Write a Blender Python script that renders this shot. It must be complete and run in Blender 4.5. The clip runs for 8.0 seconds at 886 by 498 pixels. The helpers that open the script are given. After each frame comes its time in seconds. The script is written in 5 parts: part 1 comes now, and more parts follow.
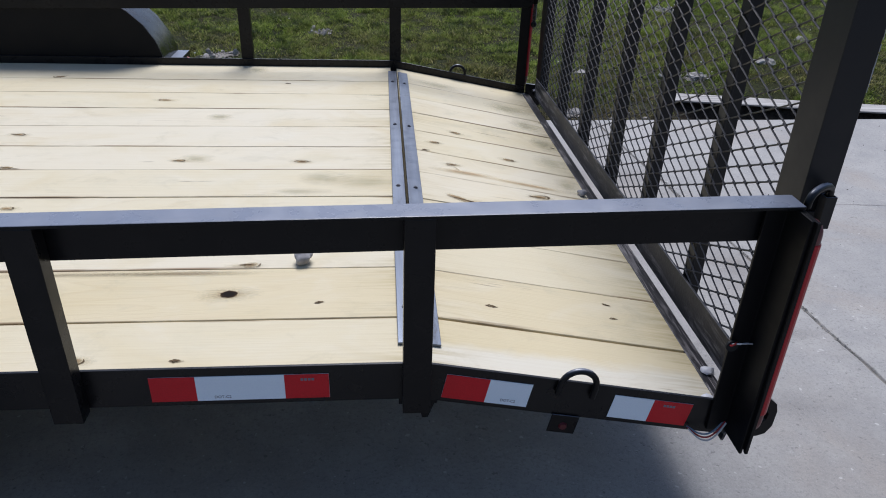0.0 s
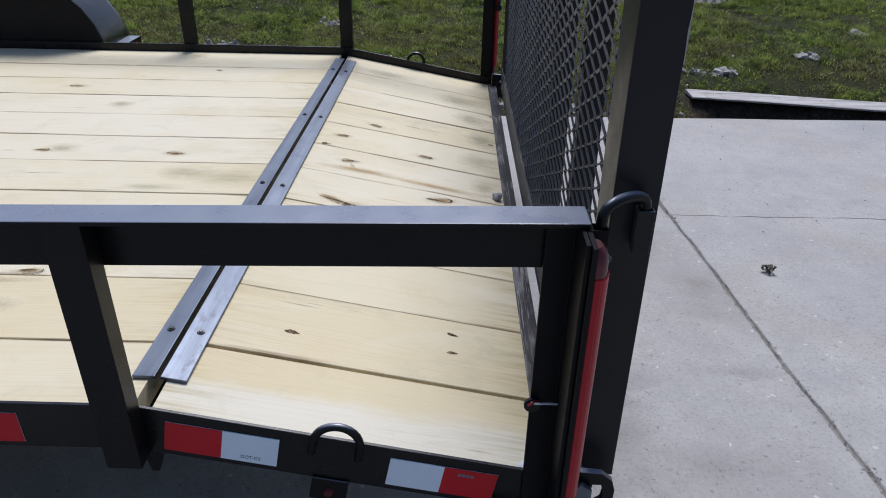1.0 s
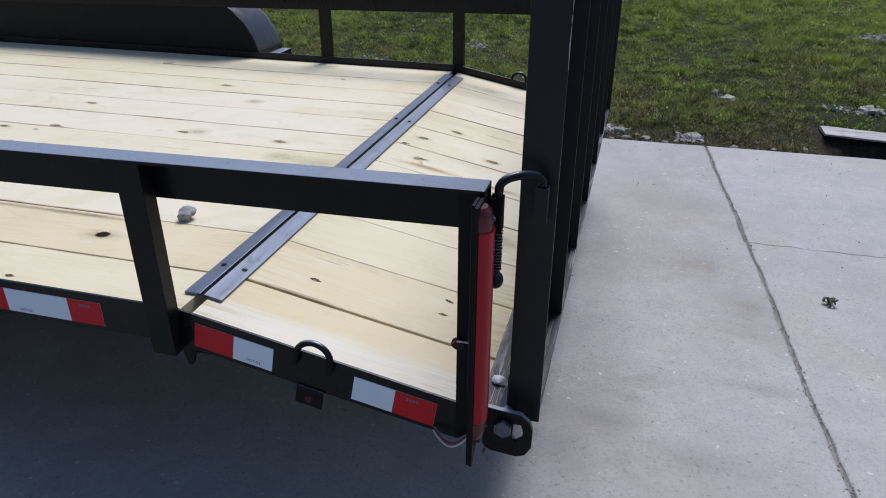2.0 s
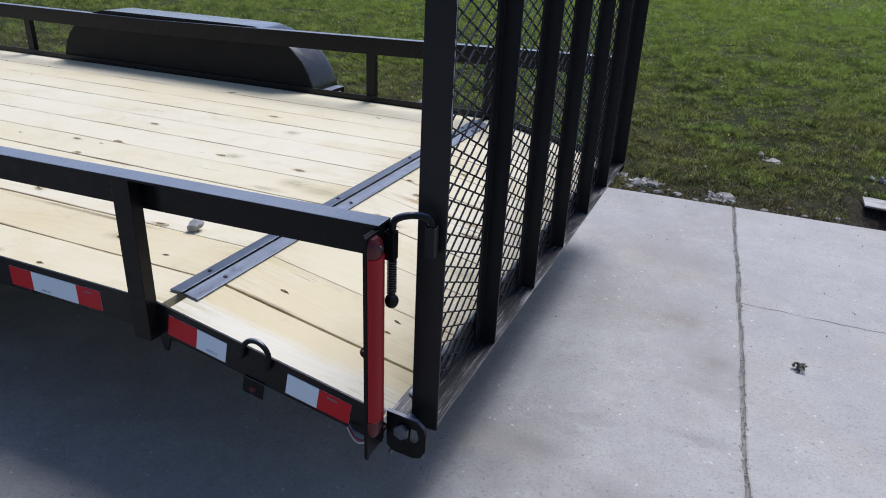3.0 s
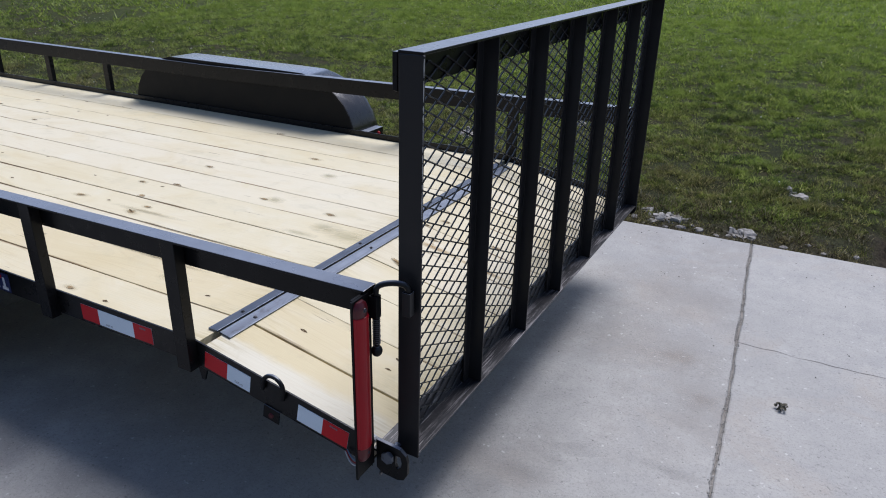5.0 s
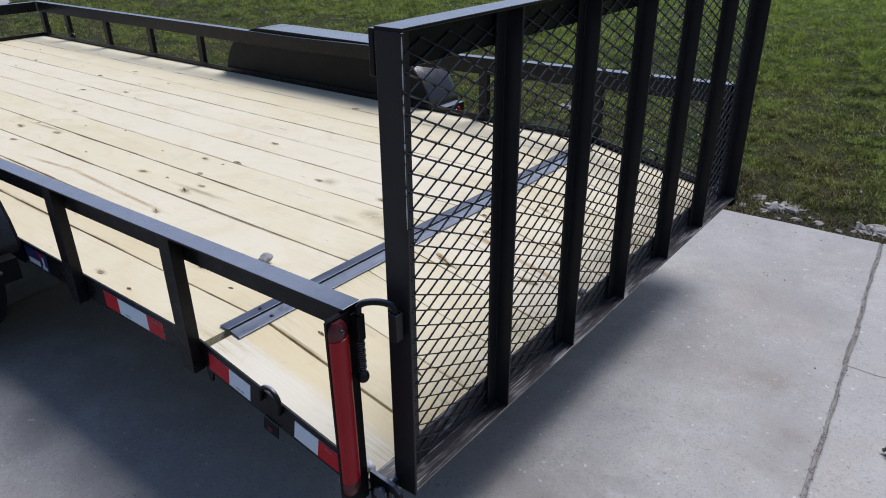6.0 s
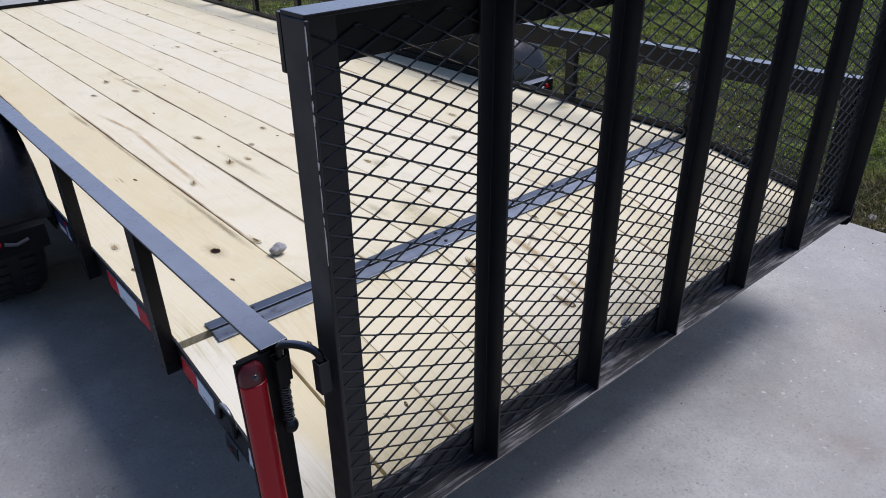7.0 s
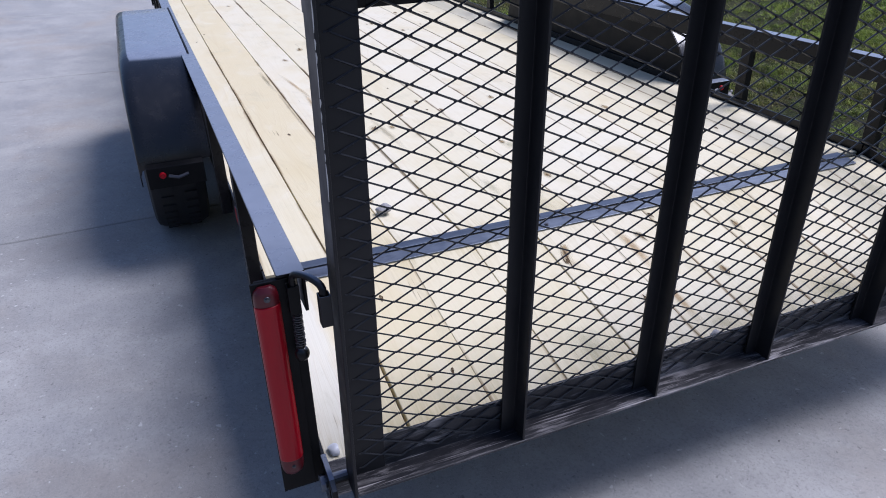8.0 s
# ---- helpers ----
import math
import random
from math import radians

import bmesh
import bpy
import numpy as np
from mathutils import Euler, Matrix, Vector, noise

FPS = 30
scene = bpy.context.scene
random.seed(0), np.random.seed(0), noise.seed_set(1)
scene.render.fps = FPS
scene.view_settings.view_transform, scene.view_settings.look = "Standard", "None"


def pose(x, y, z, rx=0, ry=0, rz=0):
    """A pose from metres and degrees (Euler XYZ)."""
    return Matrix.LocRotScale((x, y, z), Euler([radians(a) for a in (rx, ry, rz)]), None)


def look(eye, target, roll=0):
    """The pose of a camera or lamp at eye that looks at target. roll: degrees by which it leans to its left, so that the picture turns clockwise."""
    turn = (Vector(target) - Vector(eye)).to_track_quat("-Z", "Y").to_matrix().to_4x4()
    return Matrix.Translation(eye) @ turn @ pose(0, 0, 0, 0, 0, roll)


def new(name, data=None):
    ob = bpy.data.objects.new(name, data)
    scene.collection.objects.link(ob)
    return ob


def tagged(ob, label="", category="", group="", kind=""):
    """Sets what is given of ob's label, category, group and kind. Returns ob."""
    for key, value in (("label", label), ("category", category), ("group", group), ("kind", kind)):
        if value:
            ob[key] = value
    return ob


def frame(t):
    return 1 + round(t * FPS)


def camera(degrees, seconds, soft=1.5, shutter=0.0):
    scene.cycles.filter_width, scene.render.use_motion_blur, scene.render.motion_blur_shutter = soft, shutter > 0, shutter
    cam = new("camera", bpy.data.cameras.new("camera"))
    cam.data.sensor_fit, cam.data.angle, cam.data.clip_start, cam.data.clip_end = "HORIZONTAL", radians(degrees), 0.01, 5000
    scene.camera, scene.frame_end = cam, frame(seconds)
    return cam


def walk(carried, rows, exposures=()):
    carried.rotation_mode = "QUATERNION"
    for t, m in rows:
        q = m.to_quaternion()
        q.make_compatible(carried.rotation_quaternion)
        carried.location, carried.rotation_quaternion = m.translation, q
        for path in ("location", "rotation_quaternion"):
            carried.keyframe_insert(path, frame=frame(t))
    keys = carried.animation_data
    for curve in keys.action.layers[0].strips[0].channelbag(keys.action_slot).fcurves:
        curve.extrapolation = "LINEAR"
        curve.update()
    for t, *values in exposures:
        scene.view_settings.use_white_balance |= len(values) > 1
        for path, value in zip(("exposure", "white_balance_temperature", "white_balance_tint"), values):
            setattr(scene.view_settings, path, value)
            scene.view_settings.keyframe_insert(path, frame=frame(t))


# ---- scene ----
cam = camera(64.1, 8.0, 1.0)
PATH = [
    (0, (-0.113, -0.949, 1.204), (0.067, 0.797, 0.246), 2.2),
    (0.5, (0.146, -0.789, 1.198), (0.374, 0.93, 0.2), 1.9),
    (1, (0.377, -0.715, 1.108), (0.36, 1.037, 0.143), 1.0),
    (1.5, (0.535, -0.814, 1.083), (0.332, 0.925, 0.116), 0.3),
    (2, (0.711, -0.918, 1.137), (0.243, 0.802, 0.23), 0.2),
    (2.2, (0.786, -0.93, 1.151), (0.26, 0.787, 0.27), 0.4),
    (3.3, (1.116, -1.058, 1.242), (0.376, 0.615, 0.434), 2.7),
    (3.5, (1.146, -1.111, 1.254), (0.393, 0.561, 0.454), 2.5),
    (4, (1.208, -1.203, 1.34), (0.419, 0.459, 0.554), 2.1),
    (4.5, (1.246, -1.22, 1.409), (0.433, 0.429, 0.622), 1.8),
    (4.7, (1.257, -1.195, 1.422), (0.44, 0.452, 0.636), 1.7),
    (5.8, (1.345, -0.817, 1.441), (0.263, 0.622, 0.571), -0.7),
    (6, (1.344, -0.766, 1.413), (0.223, 0.638, 0.534), -1.0),
    (6.5, (1.302, -0.564, 1.397), (0.106, 0.733, 0.456), -0.3),
    (7, (1.354, -0.37, 1.397), (0.013, 0.758, 0.433), -1.3),
    (7.5, (1.464, -0.23, 1.374), (-0.104, 0.571, 0.426), -2.2),
    (8, (1.53, -0.154, 1.34), (-0.120, 0.519, 0.368), -1.2),
]
EXPOSURES = [
    (0.0, 0.11, 5830, 15), (2.2, 0.14, 5760, 15), (3.5, 0.29, 5760, 15), (4.5, 0.23, 5820, 15), (6.2, 0.16, 5880, 15), (6.5, 0.17, 5880, 16), (7.2, 0.23, 5740, 18), (8.0, 0.33, 5500, 21),
]
walk(cam, [(t, look(eye, target, roll)) for t, eye, target, roll in PATH], EXPOSURES)

# ---- light: a hazy sun beyond the lawn ----
SUN_ELEVATION, SUN_AZIMUTH = 57.5, 6.0      # degrees; the azimuth runs from +y towards +x
world = bpy.data.worlds.new("hazy_sky")
scene.world = world
world.use_nodes = True
sky = world.node_tree.nodes.new("ShaderNodeTexSky")
sky.sky_type = "NISHITA"
sky.sun_disc = False
sky.sun_elevation = radians(SUN_ELEVATION)
sky.sun_rotation = radians(SUN_AZIMUTH)
sky.air_density, sky.dust_density, sky.ozone_density = 1.0, 1.6, 1.2
world.node_tree.links.new(sky.outputs["Color"], world.node_tree.nodes["Background"].inputs["Color"])
world.node_tree.nodes["Background"].inputs["Strength"].default_value = 0.086

sun = new("sun", bpy.data.lights.new("sun", "SUN"))
sun.data.energy, sun.data.angle, sun.data.color = 3.08, radians(30), (1.0, 0.95, 0.88)
sun.matrix_world = look((0, 0, 0), (-math.sin(radians(SUN_AZIMUTH)) * math.cos(radians(SUN_ELEVATION)),
                                    -math.cos(radians(SUN_AZIMUTH)) * math.cos(radians(SUN_ELEVATION)),
                                    -math.sin(radians(SUN_ELEVATION))))


# ---- materials ----
class Shader:
    """A small builder for node materials."""

    def __init__(self, name):
        self.mat = bpy.data.materials.new(name)
        self.mat.use_nodes = True
        self.tree = self.mat.node_tree
        self.bsdf = self.tree.nodes["Principled BSDF"]
        self.out = self.tree.nodes["Material Output"]

    def node(self, kind, **sockets):
        n = self.tree.nodes.new(kind)
        for key, value in sockets.items():
            self.put(n.inputs[key.replace("_", " ")], value)
        return n

    def put(self, socket, value):
        if isinstance(value, bpy.types.NodeSocket):
            self.tree.links.new(value, socket)
        else:
            socket.default_value = value

    def set(self, **sockets):
        for key, value in sockets.items():
            self.put(self.bsdf.inputs[key.replace("_", " ")], value)
        return self

    def coords(self, scale=(1, 1, 1), shift=None, kind="Object"):
        c = self.tree.nodes.new("ShaderNodeTexCoord").outputs[kind]
        m = self.tree.nodes.new("ShaderNodeMapping")
        self.put(m.inputs["Vector"], c)
        m.inputs["Scale"].default_value = scale
        if shift is not None:
            self.put(m.inputs["Location"], shift)
        return m.outputs["Vector"]

    def world_coords(self, scale=(1, 1, 1)):
        g = self.tree.nodes.new("ShaderNodeNewGeometry").outputs["Position"]
        m = self.tree.nodes.new("ShaderNodeMapping")
        self.put(m.inputs["Vector"], g)
        m.inputs["Scale"].default_value = scale
        return m.outputs["Vector"]

    def noise(self, vector, scale, detail=4.0, rough=0.55, distort=0.0):
        return self.node("ShaderNodeTexNoise", Vector=vector, Scale=scale, Detail=detail, Roughness=rough,
                         Distortion=distort).outputs["Fac"]

    def ramp(self, fac, *stops):
        n = self.tree.nodes.new("ShaderNodeValToRGB")
        self.put(n.inputs["Fac"], fac)
        while len(n.color_ramp.elements) < len(stops):
            n.color_ramp.elements.new(0.5)
        for e, (place, colour) in zip(n.color_ramp.elements, stops):
            e.position = place
            e.color = (*colour, 1) if isinstance(colour, tuple) else (colour, colour, colour, 1)
        return n.outputs["Color"]

    def mix(self, fac, a, b, mode="MIX"):
        n = self.tree.nodes.new("ShaderNodeMix")
        n.data_type, n.blend_type = "RGBA", mode
        self.put(n.inputs[0], fac)
        for i, v in ((6, a), (7, b)):
            self.put(n.inputs[i], (*v, 1) if isinstance(v, tuple) else v)
        return n.outputs[2]

    def maths(self, op, a, b=0.5):
        n = self.tree.nodes.new("ShaderNodeMath")
        n.operation = op
        self.put(n.inputs[0], a)
        self.put(n.inputs[1], b)
        return n.outputs[0]

    def random(self):
        return self.tree.nodes.new("ShaderNodeObjectInfo").outputs["Random"]

    def island(self):
        return self.tree.nodes.new("ShaderNodeNewGeometry").outputs["Random Per Island"]

    def bump(self, height, strength=0.3, distance=0.002):
        b = self.node("ShaderNodeBump", Height=height, Strength=strength, Distance=distance)
        self.put(self.bsdf.inputs["Normal"], b.outputs["Normal"])
        return self


def black_paint(name="black_paint", dust=0.06, rough=0.28, base=0.0072, sky_sheen=0.8, spec=0.25, top=0.85, tilt=0.72):
    """Satin black paint; upward faces painted pale grey-blue for sky reflection over thin dust."""
    s = Shader(name)
    w = s.world_coords()
    fine, wide = s.noise(w, 160, 3), s.noise(w, 7, 5, 0.65)
    dirt = s.ramp(wide, (0.52, 0.0), (0.78, dust))
    speck = s.ramp(fine, (0.66, 0.0), (0.74, 0.5 * dust))
    mark = s.maths("MAXIMUM", dirt, speck)
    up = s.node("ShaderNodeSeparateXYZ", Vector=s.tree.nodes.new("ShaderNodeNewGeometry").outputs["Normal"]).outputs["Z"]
    sky_film = s.maths("MULTIPLY", s.ramp(up, (tilt, 0.0), (0.985, sky_sheen)), s.ramp(s.noise(w, 18, 5, 0.7), (0.25, 0.82), (0.7, 1.0)))
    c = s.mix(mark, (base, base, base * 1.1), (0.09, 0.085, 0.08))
    s.set(Base_Color=s.mix(sky_film, c, (0.265, 0.295, 0.36)), Specular_IOR_Level=s.ramp(up, (0.3, spec), (0.95, top)),
          Roughness=s.ramp(s.noise(w, 22, 4), (0.3, rough - 0.05), (0.75, rough + 0.12)))
    return s.bump(s.noise(w, 90, 2), 0.08, 0.001).mat


def dusty_paint():
    s = Shader("dusty_black_paint")
    w = s.world_coords()
    scrape = s.noise(s.world_coords((55, 6, 55)), 1.0, 7, 0.72, 0.5)
    chalk = s.maths("MULTIPLY", s.ramp(scrape, (0.50, 0.0), (0.58, 0.6), (0.70, 0.95)), s.ramp(s.noise(s.world_coords((4, 3, 4)), 1.0, 4, 0.65), (0.42, 0.05), (0.60, 1.0)))
    up = s.node("ShaderNodeSeparateXYZ", Vector=s.tree.nodes.new("ShaderNodeNewGeometry").outputs["Normal"]).outputs["Z"]
    streak = s.ramp(s.noise(s.world_coords((230, 5, 230)), 1.0, 5, 0.7, 0.3), (0.56, 0.0), (0.64, 0.8))
    chalk = s.maths("MAXIMUM", chalk, s.maths("MULTIPLY", s.maths("MULTIPLY", streak, s.ramp(up, (0.7, 0.0), (0.95, 1.0))), s.ramp(s.noise(w, 7.0, 4, 0.6), (0.36, 0.1), (0.54, 1.0))))
    mark = s.maths("MAXIMUM", chalk, s.ramp(s.noise(w, 5.0, 6, 0.7), (0.45, 0.0), (0.75, 0.10)))
    s.set(Base_Color=s.mix(mark, (0.018, 0.018, 0.021), (0.46, 0.43, 0.42)), Roughness=0.45, Specular_IOR_Level=0.45)
    return s.bump(s.noise(w, 120, 4), 0.4, 0.002).mat


def new_timber(name, half, bleached=False):
    """Fresh pale treated pine: the board's own tone, growth rings as fine lines, stain, checks, dirty board ends."""
    s = Shader(name)
    r = s.random()
    shift = s.node("ShaderNodeCombineXYZ", X=s.maths("MULTIPLY", r, 37.0), Y=s.maths("MULTIPLY", r, 11.0), Z=s.maths("MULTIPLY", r, 53.0)).outputs[0]
    fibre = s.noise(s.coords((2.6, 300, 300), shift), 1.0, 4, 0.6)
    drift = s.noise(s.coords((3.2, 5.5, 5.5), shift), 1.0, 5, 0.6, 0.8)
    cloud = s.noise(s.coords((6.0, 8.0, 8.0), shift), 1.0, 5, 0.66, 0.6)
    stain = s.noise(s.coords((6.5, 9.5, 9.5), shift), 1.0, 7, 0.72, 0.6)
    # growth rings: many level lines of one slow field, drawn out along the board
    field = s.maths("MULTIPLY", s.noise(s.coords((0.42, 6.5, 6.5), shift), 1.0, 2, 0.45, 0.3), 26.0)
    ring = s.maths("FRACT", field, 0.0)
    late = s.maths("MULTIPLY", s.ramp(ring, (0.0, 0.0), (0.72, 0.25), (0.93, 1.0), (1.0, 0.0)), s.ramp(s.noise(s.coords((1.2, 3.0, 3.0), shift), 1.0, 3, 0.5), (0.40, 0.15), (0.62, 1.0)))
    tone = s.tree.nodes.new("ShaderNodeObjectInfo").outputs["Color"]
    c = s.mix(s.ramp(drift, (0.30, 0.45), (0.46, 0.0)), tone, (0.745, 0.705, 0.570))
    c = s.mix(s.ramp(drift, (0.50, 0.0), (0.70, 0.50)), c, (0.640, 0.545, 0.325))
    c = s.mix(s.ramp(cloud, (0.55, 0.0), (0.72, 0.35)), c, (0.600, 0.560, 0.400))
    if bleached:
        # bleached where the sun and rain reach past the rail, honey-coloured inside a ragged line
        y = s.node("ShaderNodeSeparateXYZ", Vector=s.tree.nodes.new("ShaderNodeTexCoord").outputs["Object"]).outputs["Y"]
        line = s.maths("ADD", y, s.maths("MULTIPLY", s.maths("SUBTRACT", s.noise(s.coords((8.0, 12, 12), shift), 1.0, 5, 0.62), 0.5), 0.075))
        c = s.mix(s.ramp(s.maths("MULTIPLY", s.maths("ADD", line, 0.09), 5.0), (0.40, 0.9), (0.56, 0.0)), s.mix(0.65, c, (0.665, 0.570, 0.350)), (0.715, 0.685, 0.570))
    c = s.mix(s.maths("MULTIPLY", late, 0.17), c, (0.50, 0.38, 0.20))
    c = s.mix(s.ramp(fibre, (0.34, 0.10), (0.52, 0.0)), c, (0.52, 0.42, 0.27))
    c = s.mix(s.ramp(stain, (0.56, 0.0), (0.64, 0.16), (0.78, 0.42)), c, (0.43, 0.395, 0.27))
    # short dark checks along the fibres
    check = s.maths("MULTIPLY", s.ramp(s.noise(s.coords((6.0, 170, 170), shift), 1.0, 2, 0.4), (0.69, 0.0), (0.74, 1.0)),
                    s.ramp(s.noise(s.coords((4.0, 11, 11), shift), 1.0, 3, 0.6), (0.60, 0.0), (0.67, 0.8)))
    c = s.mix(check, c, (0.17, 0.12, 0.07))
    # rough sawn edges with traces of bark
    g = s.node("ShaderNodeSeparateXYZ", Vector=s.tree.nodes.new("ShaderNodeTexCoord").outputs["Generated"]).outputs["Y"]
    rim = s.maths("ABSOLUTE", s.maths("SUBTRACT", g, 0.5))
    ragged = s.noise(s.coords((3.0, 40, 40), shift), 1.0, 4, 0.6)
    edge = s.maths("MULTIPLY", s.ramp(s.maths("ADD", rim, s.maths("MULTIPLY", ragged, 0.10)), (0.512, 0.0), (0.540, 1.0)),
                   s.ramp(s.noise(s.coords((1.3, 0.4, 0.4), shift), 1.4, 4, 0.6), (0.48, 0.0), (0.58, 0.85)))
    c = s.mix(edge, c, (0.24, 0.165, 0.09))
    # dirt drawn into the raised grain of the ends
    x = s.node("ShaderNodeSeparateXYZ", Vector=s.tree.nodes.new("ShaderNodeTexCoord").outputs["Object"]).outputs["X"]
    end = s.maths("SUBTRACT", s.maths("ABSOLUTE", x), half - 0.16)
    ridge = s.noise(s.coords((4.0, 150, 150), shift), 1.0, 3, 0.55)
    soak = s.maths("MULTIPLY", s.ramp(s.maths("MULTIPLY", end, 5.0), (0.0, 0.0), (0.5, 0.4), (0.85, 1.0)),
                   s.maths("MULTIPLY", s.ramp(ridge, (0.46, 0.25), (0.56, 0.9)), s.ramp(s.noise(s.coords((5.0, 20, 20), shift), 1.0, 4, 0.7), (0.40, 0.2), (0.60, 0.8))))
    c = s.mix(soak, c, (0.42, 0.345, 0.165))
    s.set(Base_Color=c, Roughness=s.ramp(fibre, (0.2, 0.55), (0.8, 0.72)), Specular_IOR_Level=0.12)
    height = s.maths("ADD", s.maths("MULTIPLY", fibre, 0.6), s.maths("MULTIPLY", late, 0.25))
    return s.bump(height, 0.4, 0.0018).mat


def soft_spot(name, centre, middle, rim, core=0.32, weight=1.0, vary=0.5, fade=0.22, grain=(130, 330, 130)):
    """A flat inlay whose edge melts into what lies under it."""
    s = Shader(name)
    gen = s.tree.nodes.new("ShaderNodeTexCoord").outputs["Generated"]
    xyz = s.node("ShaderNodeSeparateXYZ", Vector=gen)
    flat = s.node("ShaderNodeCombineXYZ", X=s.maths("SUBTRACT", xyz.outputs["X"], 0.5), Y=s.maths("SUBTRACT", xyz.outputs["Y"], 0.5))
    length = s.tree.nodes.new("ShaderNodeVectorMath")
    length.operation = "LENGTH"
    s.put(length.inputs[0], flat.outputs[0])
    w = s.world_coords(grain)
    r = s.maths("ADD", s.maths("MULTIPLY", length.outputs["Value"], 2.0), s.maths("MULTIPLY", s.maths("SUBTRACT", s.noise(w, 1.0, 4, 0.65), 0.5), 0.75))
    s.set(Base_Color=s.ramp(r, (0.6 * core, centre), (core, middle), (core + 1.2 * fade, rim)), Roughness=0.8, Specular_IOR_Level=0.1,
          Alpha=s.maths("MULTIPLY", s.ramp(r, (core, weight), (core + fade, 0.42 * weight), (min(0.95, core + 2.4 * fade), 0.0)), s.ramp(s.random(), (0.0, 1.0 - vary), (1.0, 1.0))))
    return s.mat


def knot_wood():
    return soft_spot("knot_wood", (0.36, 0.25, 0.13), (0.42, 0.31, 0.17), (0.50, 0.41, 0.24), 0.50, 0.80, 0.5, 0.16)


def dark_pitch():
    """Thin dark bark and pitch round a knot, broken along its way."""
    s = Shader("dark_pitch")
    w = s.world_coords((150, 260, 150))
    c = s.ramp(s.noise(w, 1.0, 3, 0.6), (0.35, (0.045, 0.028, 0.015)), (0.65, (0.16, 0.11, 0.06)))
    s.set(Base_Color=c, Roughness=0.8, Specular_IOR_Level=0.1, Alpha=s.ramp(s.noise(w, 0.7, 3, 0.6), (0.36, 0.15), (0.50, 0.95)))
    return s.mat


def halo_wood():
    return soft_spot("pitch_streak", (0.34, 0.24, 0.12), (0.46, 0.37, 0.21), (0.54, 0.48, 0.31), 0.26, 0.42, 0.5)


def bare_steel():
    s = Shader("mill_steel")
    w = s.world_coords((60, 3, 60))
    c = s.ramp(s.noise(w, 1.0, 5, 0.6), (0.3, (0.10, 0.115, 0.145)), (0.7, (0.165, 0.19, 0.235)))
    scuff = s.ramp(s.noise(s.world_coords((26, 9, 26)), 1.0, 6, 0.7, 0.4), (0.60, 0.0), (0.70, 0.75))
    c = s.mix(scuff, c, (0.060, 0.058, 0.062))
    s.set(Base_Color=c, Metallic=0.75, Roughness=s.ramp(s.noise(s.world_coords(), 30, 4), (0.3, 0.36), (0.7, 0.52)))
    return s.bump(s.noise(s.world_coords(), 200, 2), 0.15, 0.0006).mat


def bolt_steel():
    return Shader("bolt_steel").set(Base_Color=(0.09, 0.09, 0.10, 1), Metallic=0.7, Roughness=0.38).mat


def red_lens():
    s = Shader("red_lens")
    w = s.world_coords()
    s.set(Base_Color=s.mix(s.noise(w, 9, 3), (0.40, 0.003, 0.012), (0.29, 0.002, 0.009)), Roughness=0.30, Specular_IOR_Level=0.3)
    return s.bump(s.node("ShaderNodeTexWave", Vector=w, Scale=110.0).outputs["Fac"], 0.1, 0.0006).mat


def tape(name, a, b):
    s = Shader(name)
    cell = s.node("ShaderNodeTexVoronoi", Vector=s.world_coords(), Scale=420.0).outputs["Distance"]
    s.set(Base_Color=s.mix(cell, a, b), Roughness=0.45, Specular_IOR_Level=0.3, Coat_Weight=0.1, Coat_Roughness=0.2)
    return s.bump(cell, 0.08, 0.0004).mat


def plain(name, colour, rough=0.5, metal=0.0, grain=60.0, relief=0.15):
    s = Shader(name)
    w = s.world_coords()
    dark = tuple(0.7 * v for v in colour)
    s.set(Base_Color=s.mix(s.noise(w, grain, 4), dark, colour), Roughness=rough, Metallic=metal)
    return s.bump(s.noise(w, grain * 3, 3), relief, 0.001).mat


